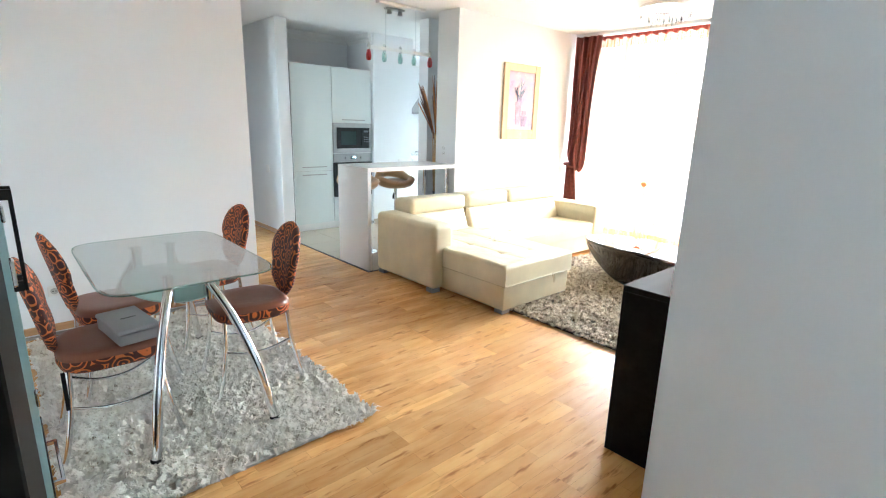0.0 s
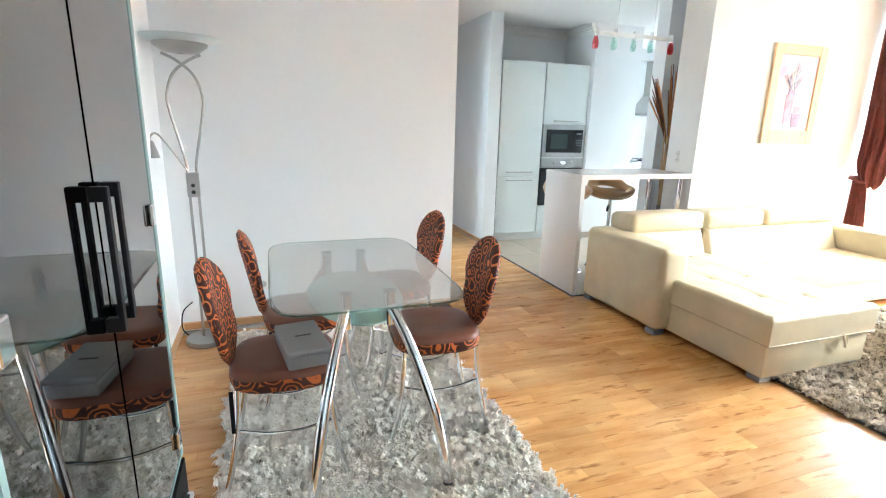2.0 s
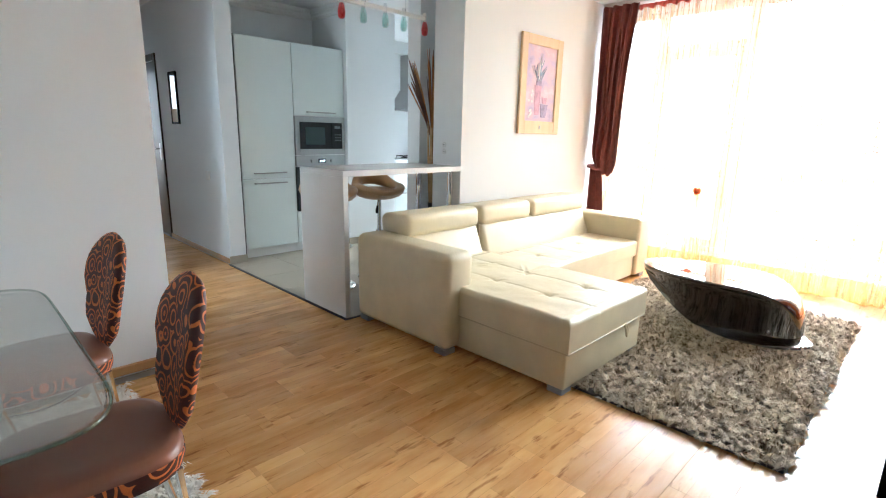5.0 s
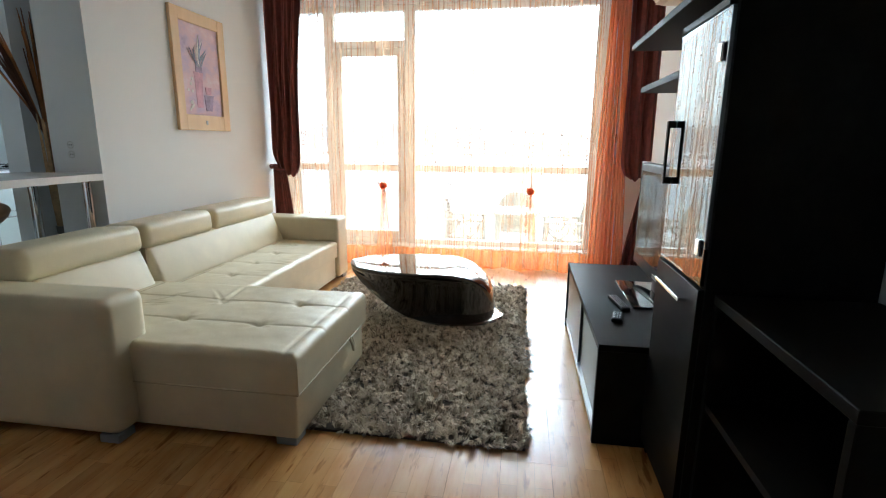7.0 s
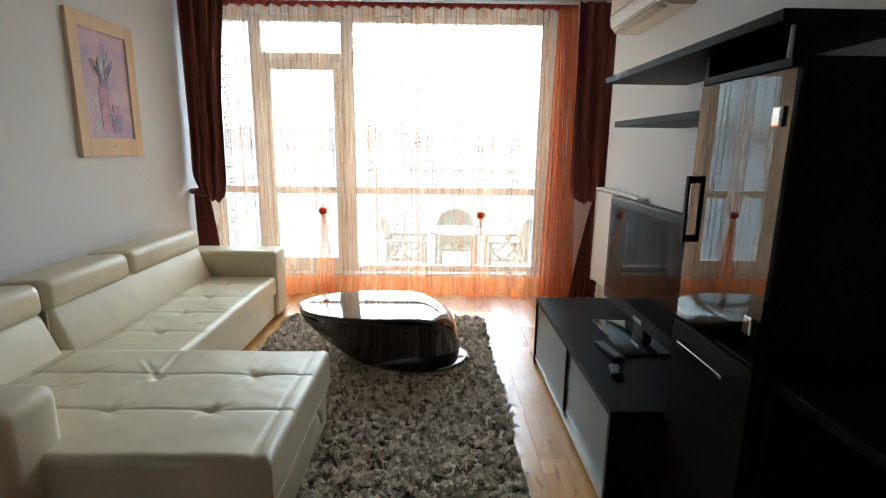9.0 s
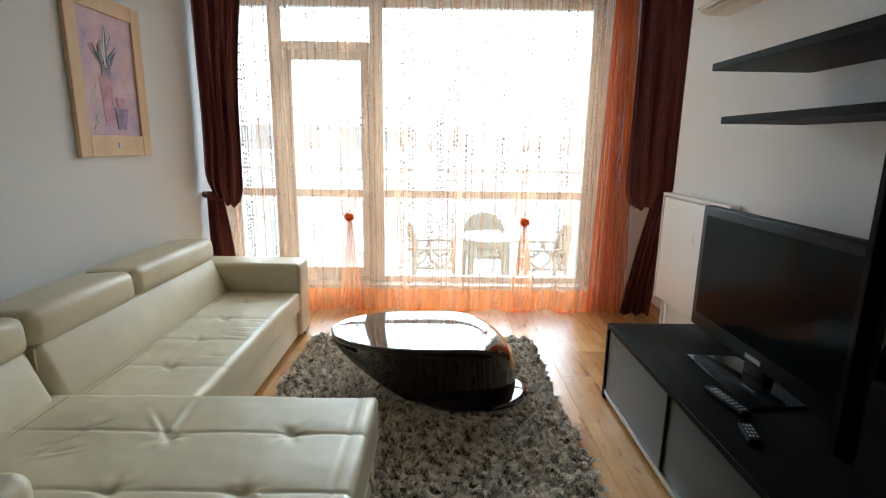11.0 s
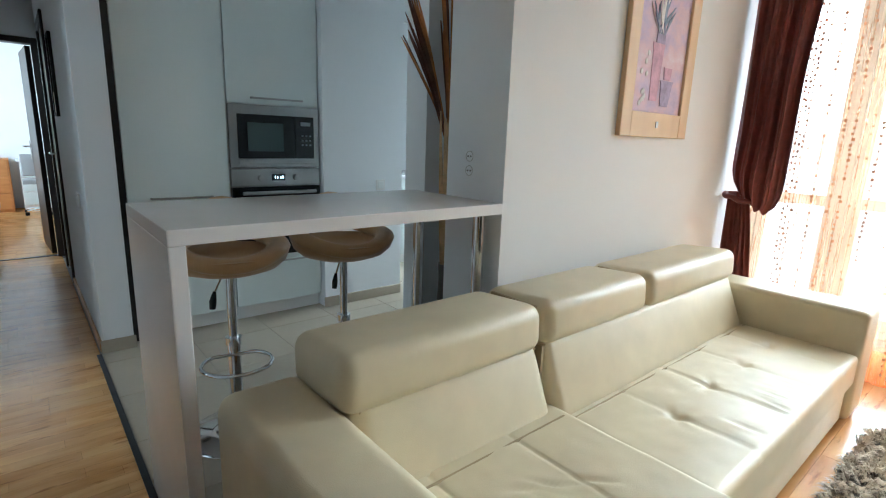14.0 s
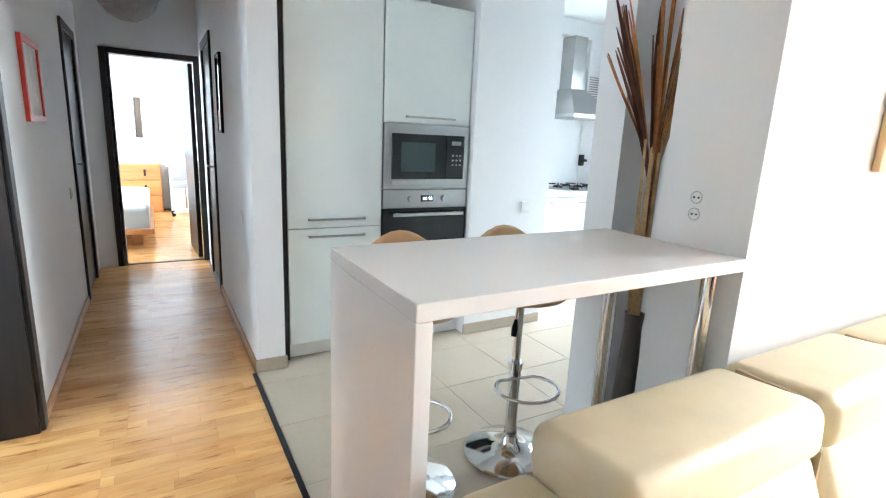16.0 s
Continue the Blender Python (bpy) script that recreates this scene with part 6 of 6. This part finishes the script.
# ---- far kitchen ----
def build_far_kitchen():
    xs = [4.56, 5.16, 5.52, 6.12]
    for a, b in zip(xs, xs[1:]):
        c = thing("base_cabinet", (a, 6.56, 0), "white gloss kitchen base cabinet", "cabinet", "kitchen base units")
        w = b - a
        part("body", box(0.001, w - 0.001, 0.022, 0.58, 0.1, 0.855), WHITE_PAINT, c)
        part("plinth", box(0.001, w - 0.001, 0.06, 0.08, 0, 0.1), WHITE_PAINT, c)
        for z0, z1 in ((0.10, 0.48), (0.485, 0.852)):
            d = part("drawer", box(0.003, w - 0.003, 0, 0.02, z0, z1, 0.0015, 1), WHITE_GLOSS, c)
            part("handle", handle_bar(0.1, w - 0.1, 0, z1 - 0.06), STEEL, d)
    t = thing("worktop", (0, 0, 0), "white kitchen worktop along the wall", "worktop")
    part("slab", box(4.545, 6.345, 6.53, 7.148, 0.857, 0.895, 0.003), WHITE_TOP, t)
    h = thing("gas_hob", (5.80, 6.80, 0.8955), "black gas hob with cast iron grates", "hob")
    part("plate", box(-0.29, 0.29, -0.25, 0.25, 0, 0.012, 0.003), STEEL, h)
    for x in (-0.14, 0.14):
        for y in (-0.12, 0.12):
            part("burner", lathe([(0.05, 0.012), (0.05, 0.022), (0.035, 0.03), (0, 0.03)], (x, y, 0), 18), BLACK_PLASTIC, h, "", 40)
            bm = bmesh.new()
            for q in range(4):
                c, s = math.cos(q * math.pi / 2 + 0.78), math.sin(q * math.pi / 2 + 0.78)
                add_tube(bm, [(x + 0.02 * c, y + 0.02 * s, 0.045), (x + 0.12 * c, y + 0.12 * s, 0.045), (x + 0.125 * c, y + 0.125 * s, 0.012)], 0.006, 6)
            part("grate", bm, BLACK_PLASTIC, h, "cast iron grate")
    e = thing("cooker_hood", (5.85, 7.148, 1.60), "steel chimney cooker hood on the wall", "cooker hood")
    bm = bmesh.new()
    lv = [(0.30, 0.48, 0.0), (0.30, 0.48, 0.035), (0.10, 0.20, 0.29), (0.10, 0.20, 0.295)]
    rings = [[bm.verts.new((sx * w, -d if f else 0, z)) for sx, f in ((-1, 0), (-1, 1), (1, 1), (1, 0))] for w, d, z in lv]
    for r0, r1 in zip(rings, rings[1:]):
        for k in range(4):
            bm.faces.new((r0[k], r0[(k + 1) % 4], r1[(k + 1) % 4], r1[k]))
    bm.faces.new(rings[0][::-1])
    bm.faces.new(rings[-1])
    bmesh.ops.recalc_face_normals(bm, faces=bm.faces[:])
    part("canopy", bm, STEEL, e)
    part("chimney", box(-0.085, 0.085, -0.18, -0.001, 0.296, 0.80, 0.003), STEEL, e)
    for x in (0.02, 0.07, 0.12):
        part("button", box(x, x + 0.02, -0.485, -0.4795, 0.012, 0.026), BLACK_PLASTIC, e)
    v = thing("vent_grille", (6.24, 7.15, 1.95), "white plastic slatted air vent on the wall", "vent")
    part("frame", box(-0.09, 0.09, -0.012, -0.001, -0.14, 0.14, 0.003), WHITE_PVC, v)
    for k in range(10):
        part("slat", box(-0.07, 0.07, -0.018, -0.011, -0.115 + k * 0.024, -0.105 + k * 0.024), GREY_BOX, v)
    p = thing("gas_pipe", (0, 0, 0), "white painted gas pipe along the wall", "pipe")
    part("run", tube([(5.2, 7.12, 2.42), (6.14, 7.12, 2.42), (6.14, 7.12, 0.96)], 0.014, 8), WHITE_PAINT, p)
    part("valve", add_box(tube([(6.14, 7.09, 1.18), (6.14, 7.03, 1.18)], 0.014, 8), 6.12, 6.16, 7.08, 7.13, 1.12, 1.24, 0.004), DARK_METAL, p)


build_far_kitchen()


# ---- hallway ----
def casing(bm, axis, at, a, b, h, side, w=0.07):
    """A door casing on a wall face: jambs at a and b, head at h, proud towards side."""
    lo, hi = sorted((at, at + side * 0.018))
    for u0, u1, z0, z1 in ((a - w, a, 0, h + w), (b, b + w, 0, h + w), (a, b, h, h + w)):
        if axis == "x":
            add_box(bm, lo, hi, u0, u1, z0, z1, 0.003, 1)
        else:
            add_box(bm, u0, u1, lo, hi, z0, z1, 0.003, 1)


def lever_handle(at, turn):
    bm = bmesh.new()
    add_box(bm, -0.022, 0.022, -0.008, 0, -0.1, 0.09, 0.003)
    add_tube(bm, [(0, -0.005, 0.03), (0, -0.05, 0.03), (-0.11, -0.052, 0.03)], 0.008, 8)
    bmesh.ops.transform(bm, matrix=pose(*at, 0, 0, turn), verts=bm.verts)
    return bm


for nm, at, a, b, h, side in (("door_1", 1.54, 4.78, 5.58, 2.05, 1), ("door_2", 1.54, 7.62, 8.20, 1.98, 1), ("door_3", 2.49, 7.52, 8.10, 2.0, -1)):
    d = thing(nm, (0, 0, 0), "closed dark wenge interior door with casing", "door")
    d["kind"] = "structure"
    bm = bmesh.new()
    casing(bm, "x", at, a, b, h, side)
    part("casing", bm, WENGE_DOOR, d)
    x0, x1 = sorted((at - side * 0.045, at - side * 0.005))
    if nm == "door_1":
        d["label"] = "dark wenge side room door standing open, with casing"
        bm = bmesh.new()
        for y0 in (4.78, 5.56):
            add_box(bm, 1.40, 1.54, y0, y0 + 0.02, 0, h - 0.02)
        add_box(bm, 1.40, 1.54, 4.78, 5.58, h - 0.02, h)
        part("jamb", bm, WENGE_DOOR, d)
        lf = part("door_leaf", box(0.62, 1.395, 5.52, 5.56, 0.005, h - 0.022, 0.002, 1), WENGE_DOOR, d)
        part("door_handle", lever_handle((0.72, 5.52, 1.0), 0), STEEL, lf)
        continue
    lf = part("door_leaf", box(x0, x1, a + 0.002, b - 0.002, 0.005, h - 0.002, 0.002, 1), WENGE_DOOR, d)
    part("door_handle", lever_handle((at - side * 0.004, a + 0.08, 1.0), 90 if side > 0 else -90), STEEL, lf)
d = thing("door_4", (0, 0, 0), "open dark wenge bedroom door with casing", "door")
d["kind"] = "structure"
bm = bmesh.new()
casing(bm, "y", 8.6, 1.74, 2.44, 1.955, -1, 0.05)
add_box(bm, 1.74, 1.765, 8.6, 8.72, 0, 1.98)
add_box(bm, 2.445, 2.47, 8.6, 8.72, 0, 1.98)
add_box(bm, 1.765, 2.445, 8.6, 8.72, 1.955, 1.98)
part("casing", bm, WENGE_DOOR, d)
lf = part("door_leaf", box(0, 0.04, 0, 0.68, 0.008, 1.95, 0.002, 1, pose(2.40, 8.725, 0, 0, 0, 3)), WENGE_DOOR, d, "dark brown door leaf standing open")
part("door_handle", lever_handle((2.36, 9.33, 1.0), -87), STEEL, lf)
structure("trim_door_strip", [(1.765, 2.445, 8.63, 8.67, 0.0, 0.005)], DARK_METAL, "dark metal threshold strip")

m = thing("wall_mirror", (2.49, 6.83, 1.31), "narrow dark framed mirror on the hallway wall", "mirror")
bm = bmesh.new()
for b in ((0, 0.02, 0, 0.53), (0.20, 0.22, 0, 0.53)):
    add_box(bm, -0.02, -0.001, b[0], b[1], b[2], b[3], 0.002)
for b in ((0, 0.02), (0.51, 0.53)):
    add_box(bm, -0.02, -0.001, 0.02, 0.20, b[0], b[1])
part("frame", bm, WENGE, m)
part("mirror_glass", box(-0.012, -0.004, 0.018, 0.202, 0.16, 0.512), MIRROR, m)
part("shelf_panel", box(-0.014, -0.004, 0.018, 0.202, 0.018, 0.158), BEECH, m, "pale wood lower panel")
p = thing("framed_print", (1.54, 6.11, 1.33), "red framed print on the hallway wall", "picture")
bm = bmesh.new()
for b in ((0, 0.03, 0, 0.40), (0.40, 0.43, 0, 0.40)):
    add_box(bm, 0.001, 0.02, b[0], b[1], b[2], b[3], 0.002)
for b in ((0, 0.03), (0.37, 0.40)):
    add_box(bm, 0.001, 0.02, 0.03, 0.40, b[0], b[1])
part("frame", bm, surface("red_lacquer", (0.55, 0.05, 0.03), 0.4), p)
part("print", box(0.003, 0.009, 0.028, 0.402, 0.028, 0.372), surface("print_paper", (0.72, 0.66, 0.60), 0.6, vary=0.25, scale=12), p)

lamp = thing("pendant_lamp", (1.97, 7.3, 2.23), "round grey fabric pendant lamp in the hallway", "lamp")
part("shade", lathe([(0, -0.2), (0.06, -0.19), (0.12, -0.155), (0.17, -0.10), (0.195, -0.03), (0.195, 0.03), (0.17, 0.10), (0.12, 0.155), (0.06, 0.19), (0.02, 0.2)], (0, 0, 0), 36), surface("lantern_fabric", (0.42, 0.42, 0.42), 0.8, vary=0.2, scale=18), lamp, "", 180)
part("cord", tube([(0, 0, 0.19), (0, 0, CEILING - 2.23)], 0.004, 6), BLACK_PLASTIC, lamp)

# ---- bedroom ----
b = thing("bed", (0, 0, 0), "low orange wood platform bed with pale mattress", "bed")
part("platform", box(0.42, 2.00, 9.35, 11.5, 0.16, 0.22, 0.006), ORANGE_WOOD, b)
for x, y in ((0.6, 9.6), (1.78, 9.6), (0.6, 11.2), (1.78, 11.2)):
    part("leg", box(x, x + 0.1, y, y + 0.1, 0, 0.16), ORANGE_WOOD, b)
part("mattress", pad(0.44, 1.96, 9.42, 11.4, 0.22, 0.46, 0.06, None, 12), surface("mattress_cover", (0.40, 0.41, 0.38), 0.8), b, "", 60)
part("cover", pad(0.43, 1.97, 9.60, 11.4, 0.40, 0.485, 0.05, lambda x, y: 0.01 * math.sin(x * 9) * math.sin(y * 7), 18), surface("bed_cover", (0.70, 0.72, 0.72), 0.85), b, "pale grey bed cover", 60)
c = thing("chest_of_drawers", (0, 0, 0), "orange wood chest of drawers against the bedroom wall", "chest of drawers")
part("body", box(0.9, 2.14, 12.08, 12.495, 0.0, 0.76, 0.004), ORANGE_WOOD, c)
for k in range(3):
    dr = part("drawer", box(0.92, 2.12, 12.06, 12.079, 0.04 + k * 0.24, 0.265 + k * 0.24, 0.004), ORANGE_WOOD, c)
    part("handle", box(1.9, 1.93, 12.04, 12.059, 0.10 + k * 0.24, 0.2 + k * 0.24, 0.003), DARK_METAL, dr)
m = thing("wall_mirror", (0, 0, 0), "white framed rectangular mirror above the drawers", "mirror")
bm = bmesh.new()
for q in ((1.33, 1.42, 1.06, 1.86), (1.93, 2.02, 1.06, 1.86)):
    add_box(bm, q[0], q[1], 12.465, 12.498, q[2], q[3], 0.005)
for q in ((1.06, 1.15), (1.77, 1.86)):
    add_box(bm, 1.42, 1.93, 12.466, 12.498, q[0], q[1], 0.004)
part("frame", bm, WHITE_PAINT, m)
part("mirror_glass", box(1.415, 1.935, 12.48, 12.49, 1.145, 1.775), MIRROR, m)
k = thing("desk", (0, 0, 0), "white desk with drawers in the bedroom corner", "desk")
part("top", box(2.22, 3.15, 12.0, 12.495, 0.72, 0.75, 0.004), WHITE_PAINT, k)
part("drawer_unit", box(2.25, 2.62, 12.05, 12.49, 0.0, 0.719, 0.004), WHITE_PAINT, k)
for z in (0.1, 0.3, 0.5):
    part("drawer", box(2.26, 2.61, 12.03, 12.049, z, z + 0.18, 0.003), WHITE_GLOSS, k)
part("side_panel", box(3.12, 3.145, 12.02, 12.49, 0, 0.719), WHITE_PAINT, k)
oc = thing("office_chair", (2.46, 11.75, 0), "grey office chair on a castor base at the desk", "chair")
for q in range(5):
    a = q * math.tau / 5
    lg = part("leg", tube([(0, 0, 0.09), (0.24 * math.cos(a), 0.24 * math.sin(a), 0.06)], [0.018, 0.012], 8), CHROME, oc)
    part("castor", lathe([(0, 0), (0.02, 0.003), (0.027, 0.025), (0.02, 0.047), (0, 0.05)], (0.24 * math.cos(a), 0.24 * math.sin(a), 0), 12), BLACK_PLASTIC, lg, "", 60)
part("column", tube([(0, 0, 0.08), (0, 0, 0.44)], 0.018, 10), CHROME, oc)
part("seat", pad(-0.2, 0.2, -0.2, 0.2, 0.44, 0.50, 0.03, None, 8), GREY_BOX, oc, "", 60)
part("backrest", box(-0.2, 0.2, -0.025, 0.025, 0.56, 0.86, 0.02, 3, pose(0, -0.2, 0, 4)), GREY_BOX, oc, "", 60)

# ---- balcony ----
FZ = -0.30
rl = thing("balcony_railing", (0, 0, 0), "white metal balcony railing with clear glass infill", "railing")
for y in (-1.4, -0.1, 1.2, 2.5, 3.8, 5.1):
    part("post", box(8.28, 8.32, y, y + 0.04, FZ, 1.02, 0.003), WHITE_PAINT, rl)
part("handrail", box(8.26, 8.34, -1.45, 5.3, 1.02, 1.07, 0.006), WHITE_PAINT, rl)
part("lower_rail", box(8.285, 8.315, -1.4, 5.2, 0.90, 0.92), WHITE_PAINT, rl)
part("infill", box(8.295, 8.305, -1.4, 5.2, FZ + 0.06, 0.90), GLASS, rl, "clear glass infill")
dv = thing("balcony_divider", (0, 0, 0), "rendered balcony side wall with a sloping top", "wall")
bm = bmesh.new()
prof = [(6.2, FZ), (8.25, FZ), (8.25, 1.0), (8.1, 1.7), (7.8, 2.0), (6.2, 2.25)]
ends = [[bm.verts.new((x, y, z)) for x, z in prof] for y in (-0.12, 0.02)]
for q in range(len(prof)):
    r = (q + 1) % len(prof)
    bm.faces.new((ends[0][q], ends[0][r], ends[1][r], ends[1][q]))
bm.faces.new(ends[0])
bm.faces.new(ends[1][::-1])
bmesh.ops.recalc_face_normals(bm, faces=bm.faces[:])
part("panel", bm, surface("divider_render", (0.50, 0.44, 0.36), 0.8), dv)


def build_garden_chair(m):
    c = thing("garden_chair", (0, 0, 0), "beige moulded plastic garden armchair with solid back", "chair", "chairs on the balcony")
    part("seat", pad(-0.22, 0.22, -0.21, 0.21, 0.385, 0.42, 0.02, lambda x, y: 0.012 * math.exp(-(x * x + y * y) / 0.03), 8), PLASTIC, c, "", 60)
    bm = bmesh.new()
    rows = []
    for j in range(9):
        f = j / 8
        w = 0.25 * (1 - 0.35 * max(0.0, f - 0.6) ** 2 / 0.16)
        rows.append([[bm.verts.new((-0.22 - 0.10 * f + 0.05 * (q / 6 - 1) ** 2 + o, w * (q / 6 - 1), 0.40 + 0.46 * f - 0.05 * f * (q / 6 - 1) ** 2)) for q in range(13)] for o in (0, 0.018)])
    for r0, r1 in zip(rows, rows[1:]):
        for side in (0, 1):
            for q in range(12):
                bm.faces.new((r0[side][q], r0[side][q + 1], r1[side][q + 1], r1[side][q]))
        for q in (0, 12):
            bm.faces.new((r0[0][q], r1[0][q], r1[1][q], r0[1][q]))
    for q in range(12):
        bm.faces.new((rows[-1][0][q], rows[-1][0][q + 1], rows[-1][1][q + 1], rows[-1][1][q]))
    bmesh.ops.recalc_face_normals(bm, faces=bm.faces[:])
    part("backrest", bm, PLASTIC, c, "solid curved plastic back", 60)
    for s in (1, -1):
        part("armrest", box(-0.28, 0.24, s * 0.25 - 0.03, s * 0.25 + 0.03, 0.60, 0.63, 0.012, 3), PLASTIC, c, "", 50)
        part("arm_lattice", tube(spline([(0.2, s * 0.25, 0.61), (0.17, s * 0.25, 0.50), (0.07, s * 0.25, 0.43), (-0.03, s * 0.25, 0.50), (-0.06, s * 0.25, 0.61), (-0.1, s * 0.25, 0.50), (-0.2, s * 0.25, 0.43)], 5), 0.014, 8), PLASTIC, c, "curved side lattice", 60)
        for x in (0.2, -0.2):
            part("leg", tube([(x, s * 0.235, 0.61), (x * 1.12, s * 0.255, 0.0)], [0.022, 0.017], 8), PLASTIC, c, "", 60)
    c.matrix_world = m
    return c


gc = build_garden_chair(pose(7.55, 1.42, FZ, 0, 0, 180))
copy_thing(gc, pose(7.0, 2.02, FZ, 0, 0, -90))
copy_thing(gc, pose(7.0, 0.85, FZ, 0, 0, 90))
gt = thing("garden_table", (6.98, 1.43, FZ), "pale plastic garden table on the balcony", "table")
part("tabletop", lathe([(0, 0.70), (0.33, 0.70), (0.35, 0.705), (0.35, 0.72), (0.33, 0.725), (0, 0.725)], (0, 0, 0), 32), PLASTIC, gt, "", 40)
for q in range(4):
    a = q * math.pi / 2 + math.pi / 4
    part("leg", tube([(0.25 * math.cos(a), 0.25 * math.sin(a), 0.70), (0.3 * math.cos(a), 0.3 * math.sin(a), 0)], [0.022, 0.016], 8), PLASTIC, gt, "", 60)


# ---- outside ----
g = structure("ground", [(-400, 4000, -3000, 3000, -12.2, -12)], SNOW, "pale snowy ground reaching to the horizon")
structure("backdrop_balcony_floor", [(6.2, 8.4, -1.5, 5.5, -0.5, -0.30)], CONCRETE, "pale tiled balcony floor")
n = 160
hv, hf = [], []
for i in range(n + 1):
    yy = -2600 + 5200 * i / n
    hgt = 22 + 26 * noise.noise(Vector((yy * 0.0016, 0.3, 0))) + 7 * noise.noise(Vector((yy * 0.012, 2.3, 0)))
    hv += [(900, yy, -12), (1050, yy, -12 + max(4, hgt + 12)), (1400, yy, -12)]
for i in range(n):
    a = 3 * i
    hf += [(a, a + 3, a + 4, a + 1), (a + 1, a + 4, a + 5, a + 2)]
me = bpy.data.meshes.new("hills")
me.from_pydata(hv, [], hf)
me.materials.append(HAZY_HILL)
tagged(new("backdrop_hills", me), "low wooded hills on the far shore, haze in their colour", "hills", kind="structure")


# ---- pieces of the floor ----
def lay_planks(x0, x1, y0, y1, seed, w=0.193, length=1.285):
    rnd = random.Random(seed)
    meshes = {}
    y, row = y0, 0
    while y < y1 - 0.005:
        ww = min(w, y1 - y)
        x = x0 - rnd.uniform(0.1, length)
        while x < x1 - 0.005:
            a, b = max(x, x0), min(x + length, x1)
            if b - a > 0.01:
                key = (round(b - a, 3), round(ww, 3))
                if key not in meshes:
                    bm = box(-(b - a) / 2 + 0.0002, (b - a) / 2 - 0.0002, -ww / 2 + 0.0002, ww / 2 - 0.0002, -0.012, 0.0, 0.0006, 1)
                    me = bpy.data.meshes.new("plank")
                    bm.to_mesh(me)
                    bm.free()
                    me.materials.append(LAMINATE)
                    meshes[key] = me
                ob = new("plank", meshes[key])
                ob.parent = floor
                ob.location = ((a + b) / 2, y + ww / 2, 0)
            x += length
        y += w
        row += 1


lay_planks(-0.515, 6.02, -1.5, 3.82, 1)
lay_planks(1.40, 2.47, 3.82, 8.66, 2)
lay_planks(0.3, 3.2, 8.66, 12.5, 3)


def lay_tiles(x0, x1, y0, y1, w):
    grout = part("grout_bed", box(x0, x1, y0, y1, -0.0125, -0.0025), GROUT, floor)
    meshes = {}
    for i in range(int((x1 - x0) / w) + 1):
        for j in range(int((y1 - y0) / w) + 1):
            a, b = x0 + i * w, min(x0 + (i + 1) * w, x1)
            c, d = y0 + j * w, min(y0 + (j + 1) * w, y1)
            if b - a < 0.02 or d - c < 0.02:
                continue
            key = (round(b - a, 3), round(d - c, 3))
            if key not in meshes:
                bm = box(-(b - a) / 2 + 0.0015, (b - a) / 2 - 0.0015, -(d - c) / 2 + 0.0015, (d - c) / 2 - 0.0015, -0.01, 0.0, 0.0012, 1)
                me = bpy.data.meshes.new("tile")
                bm.to_mesh(me)
                bm.free()
                me.materials.append(TILE)
                meshes[key] = me
            ob = new("tile", meshes[key])
            ob.parent = floor
            ob.location = ((a + b) / 2, (c + d) / 2, 0)


lay_tiles(2.476, 6.35, 3.822, 7.15, 0.45)
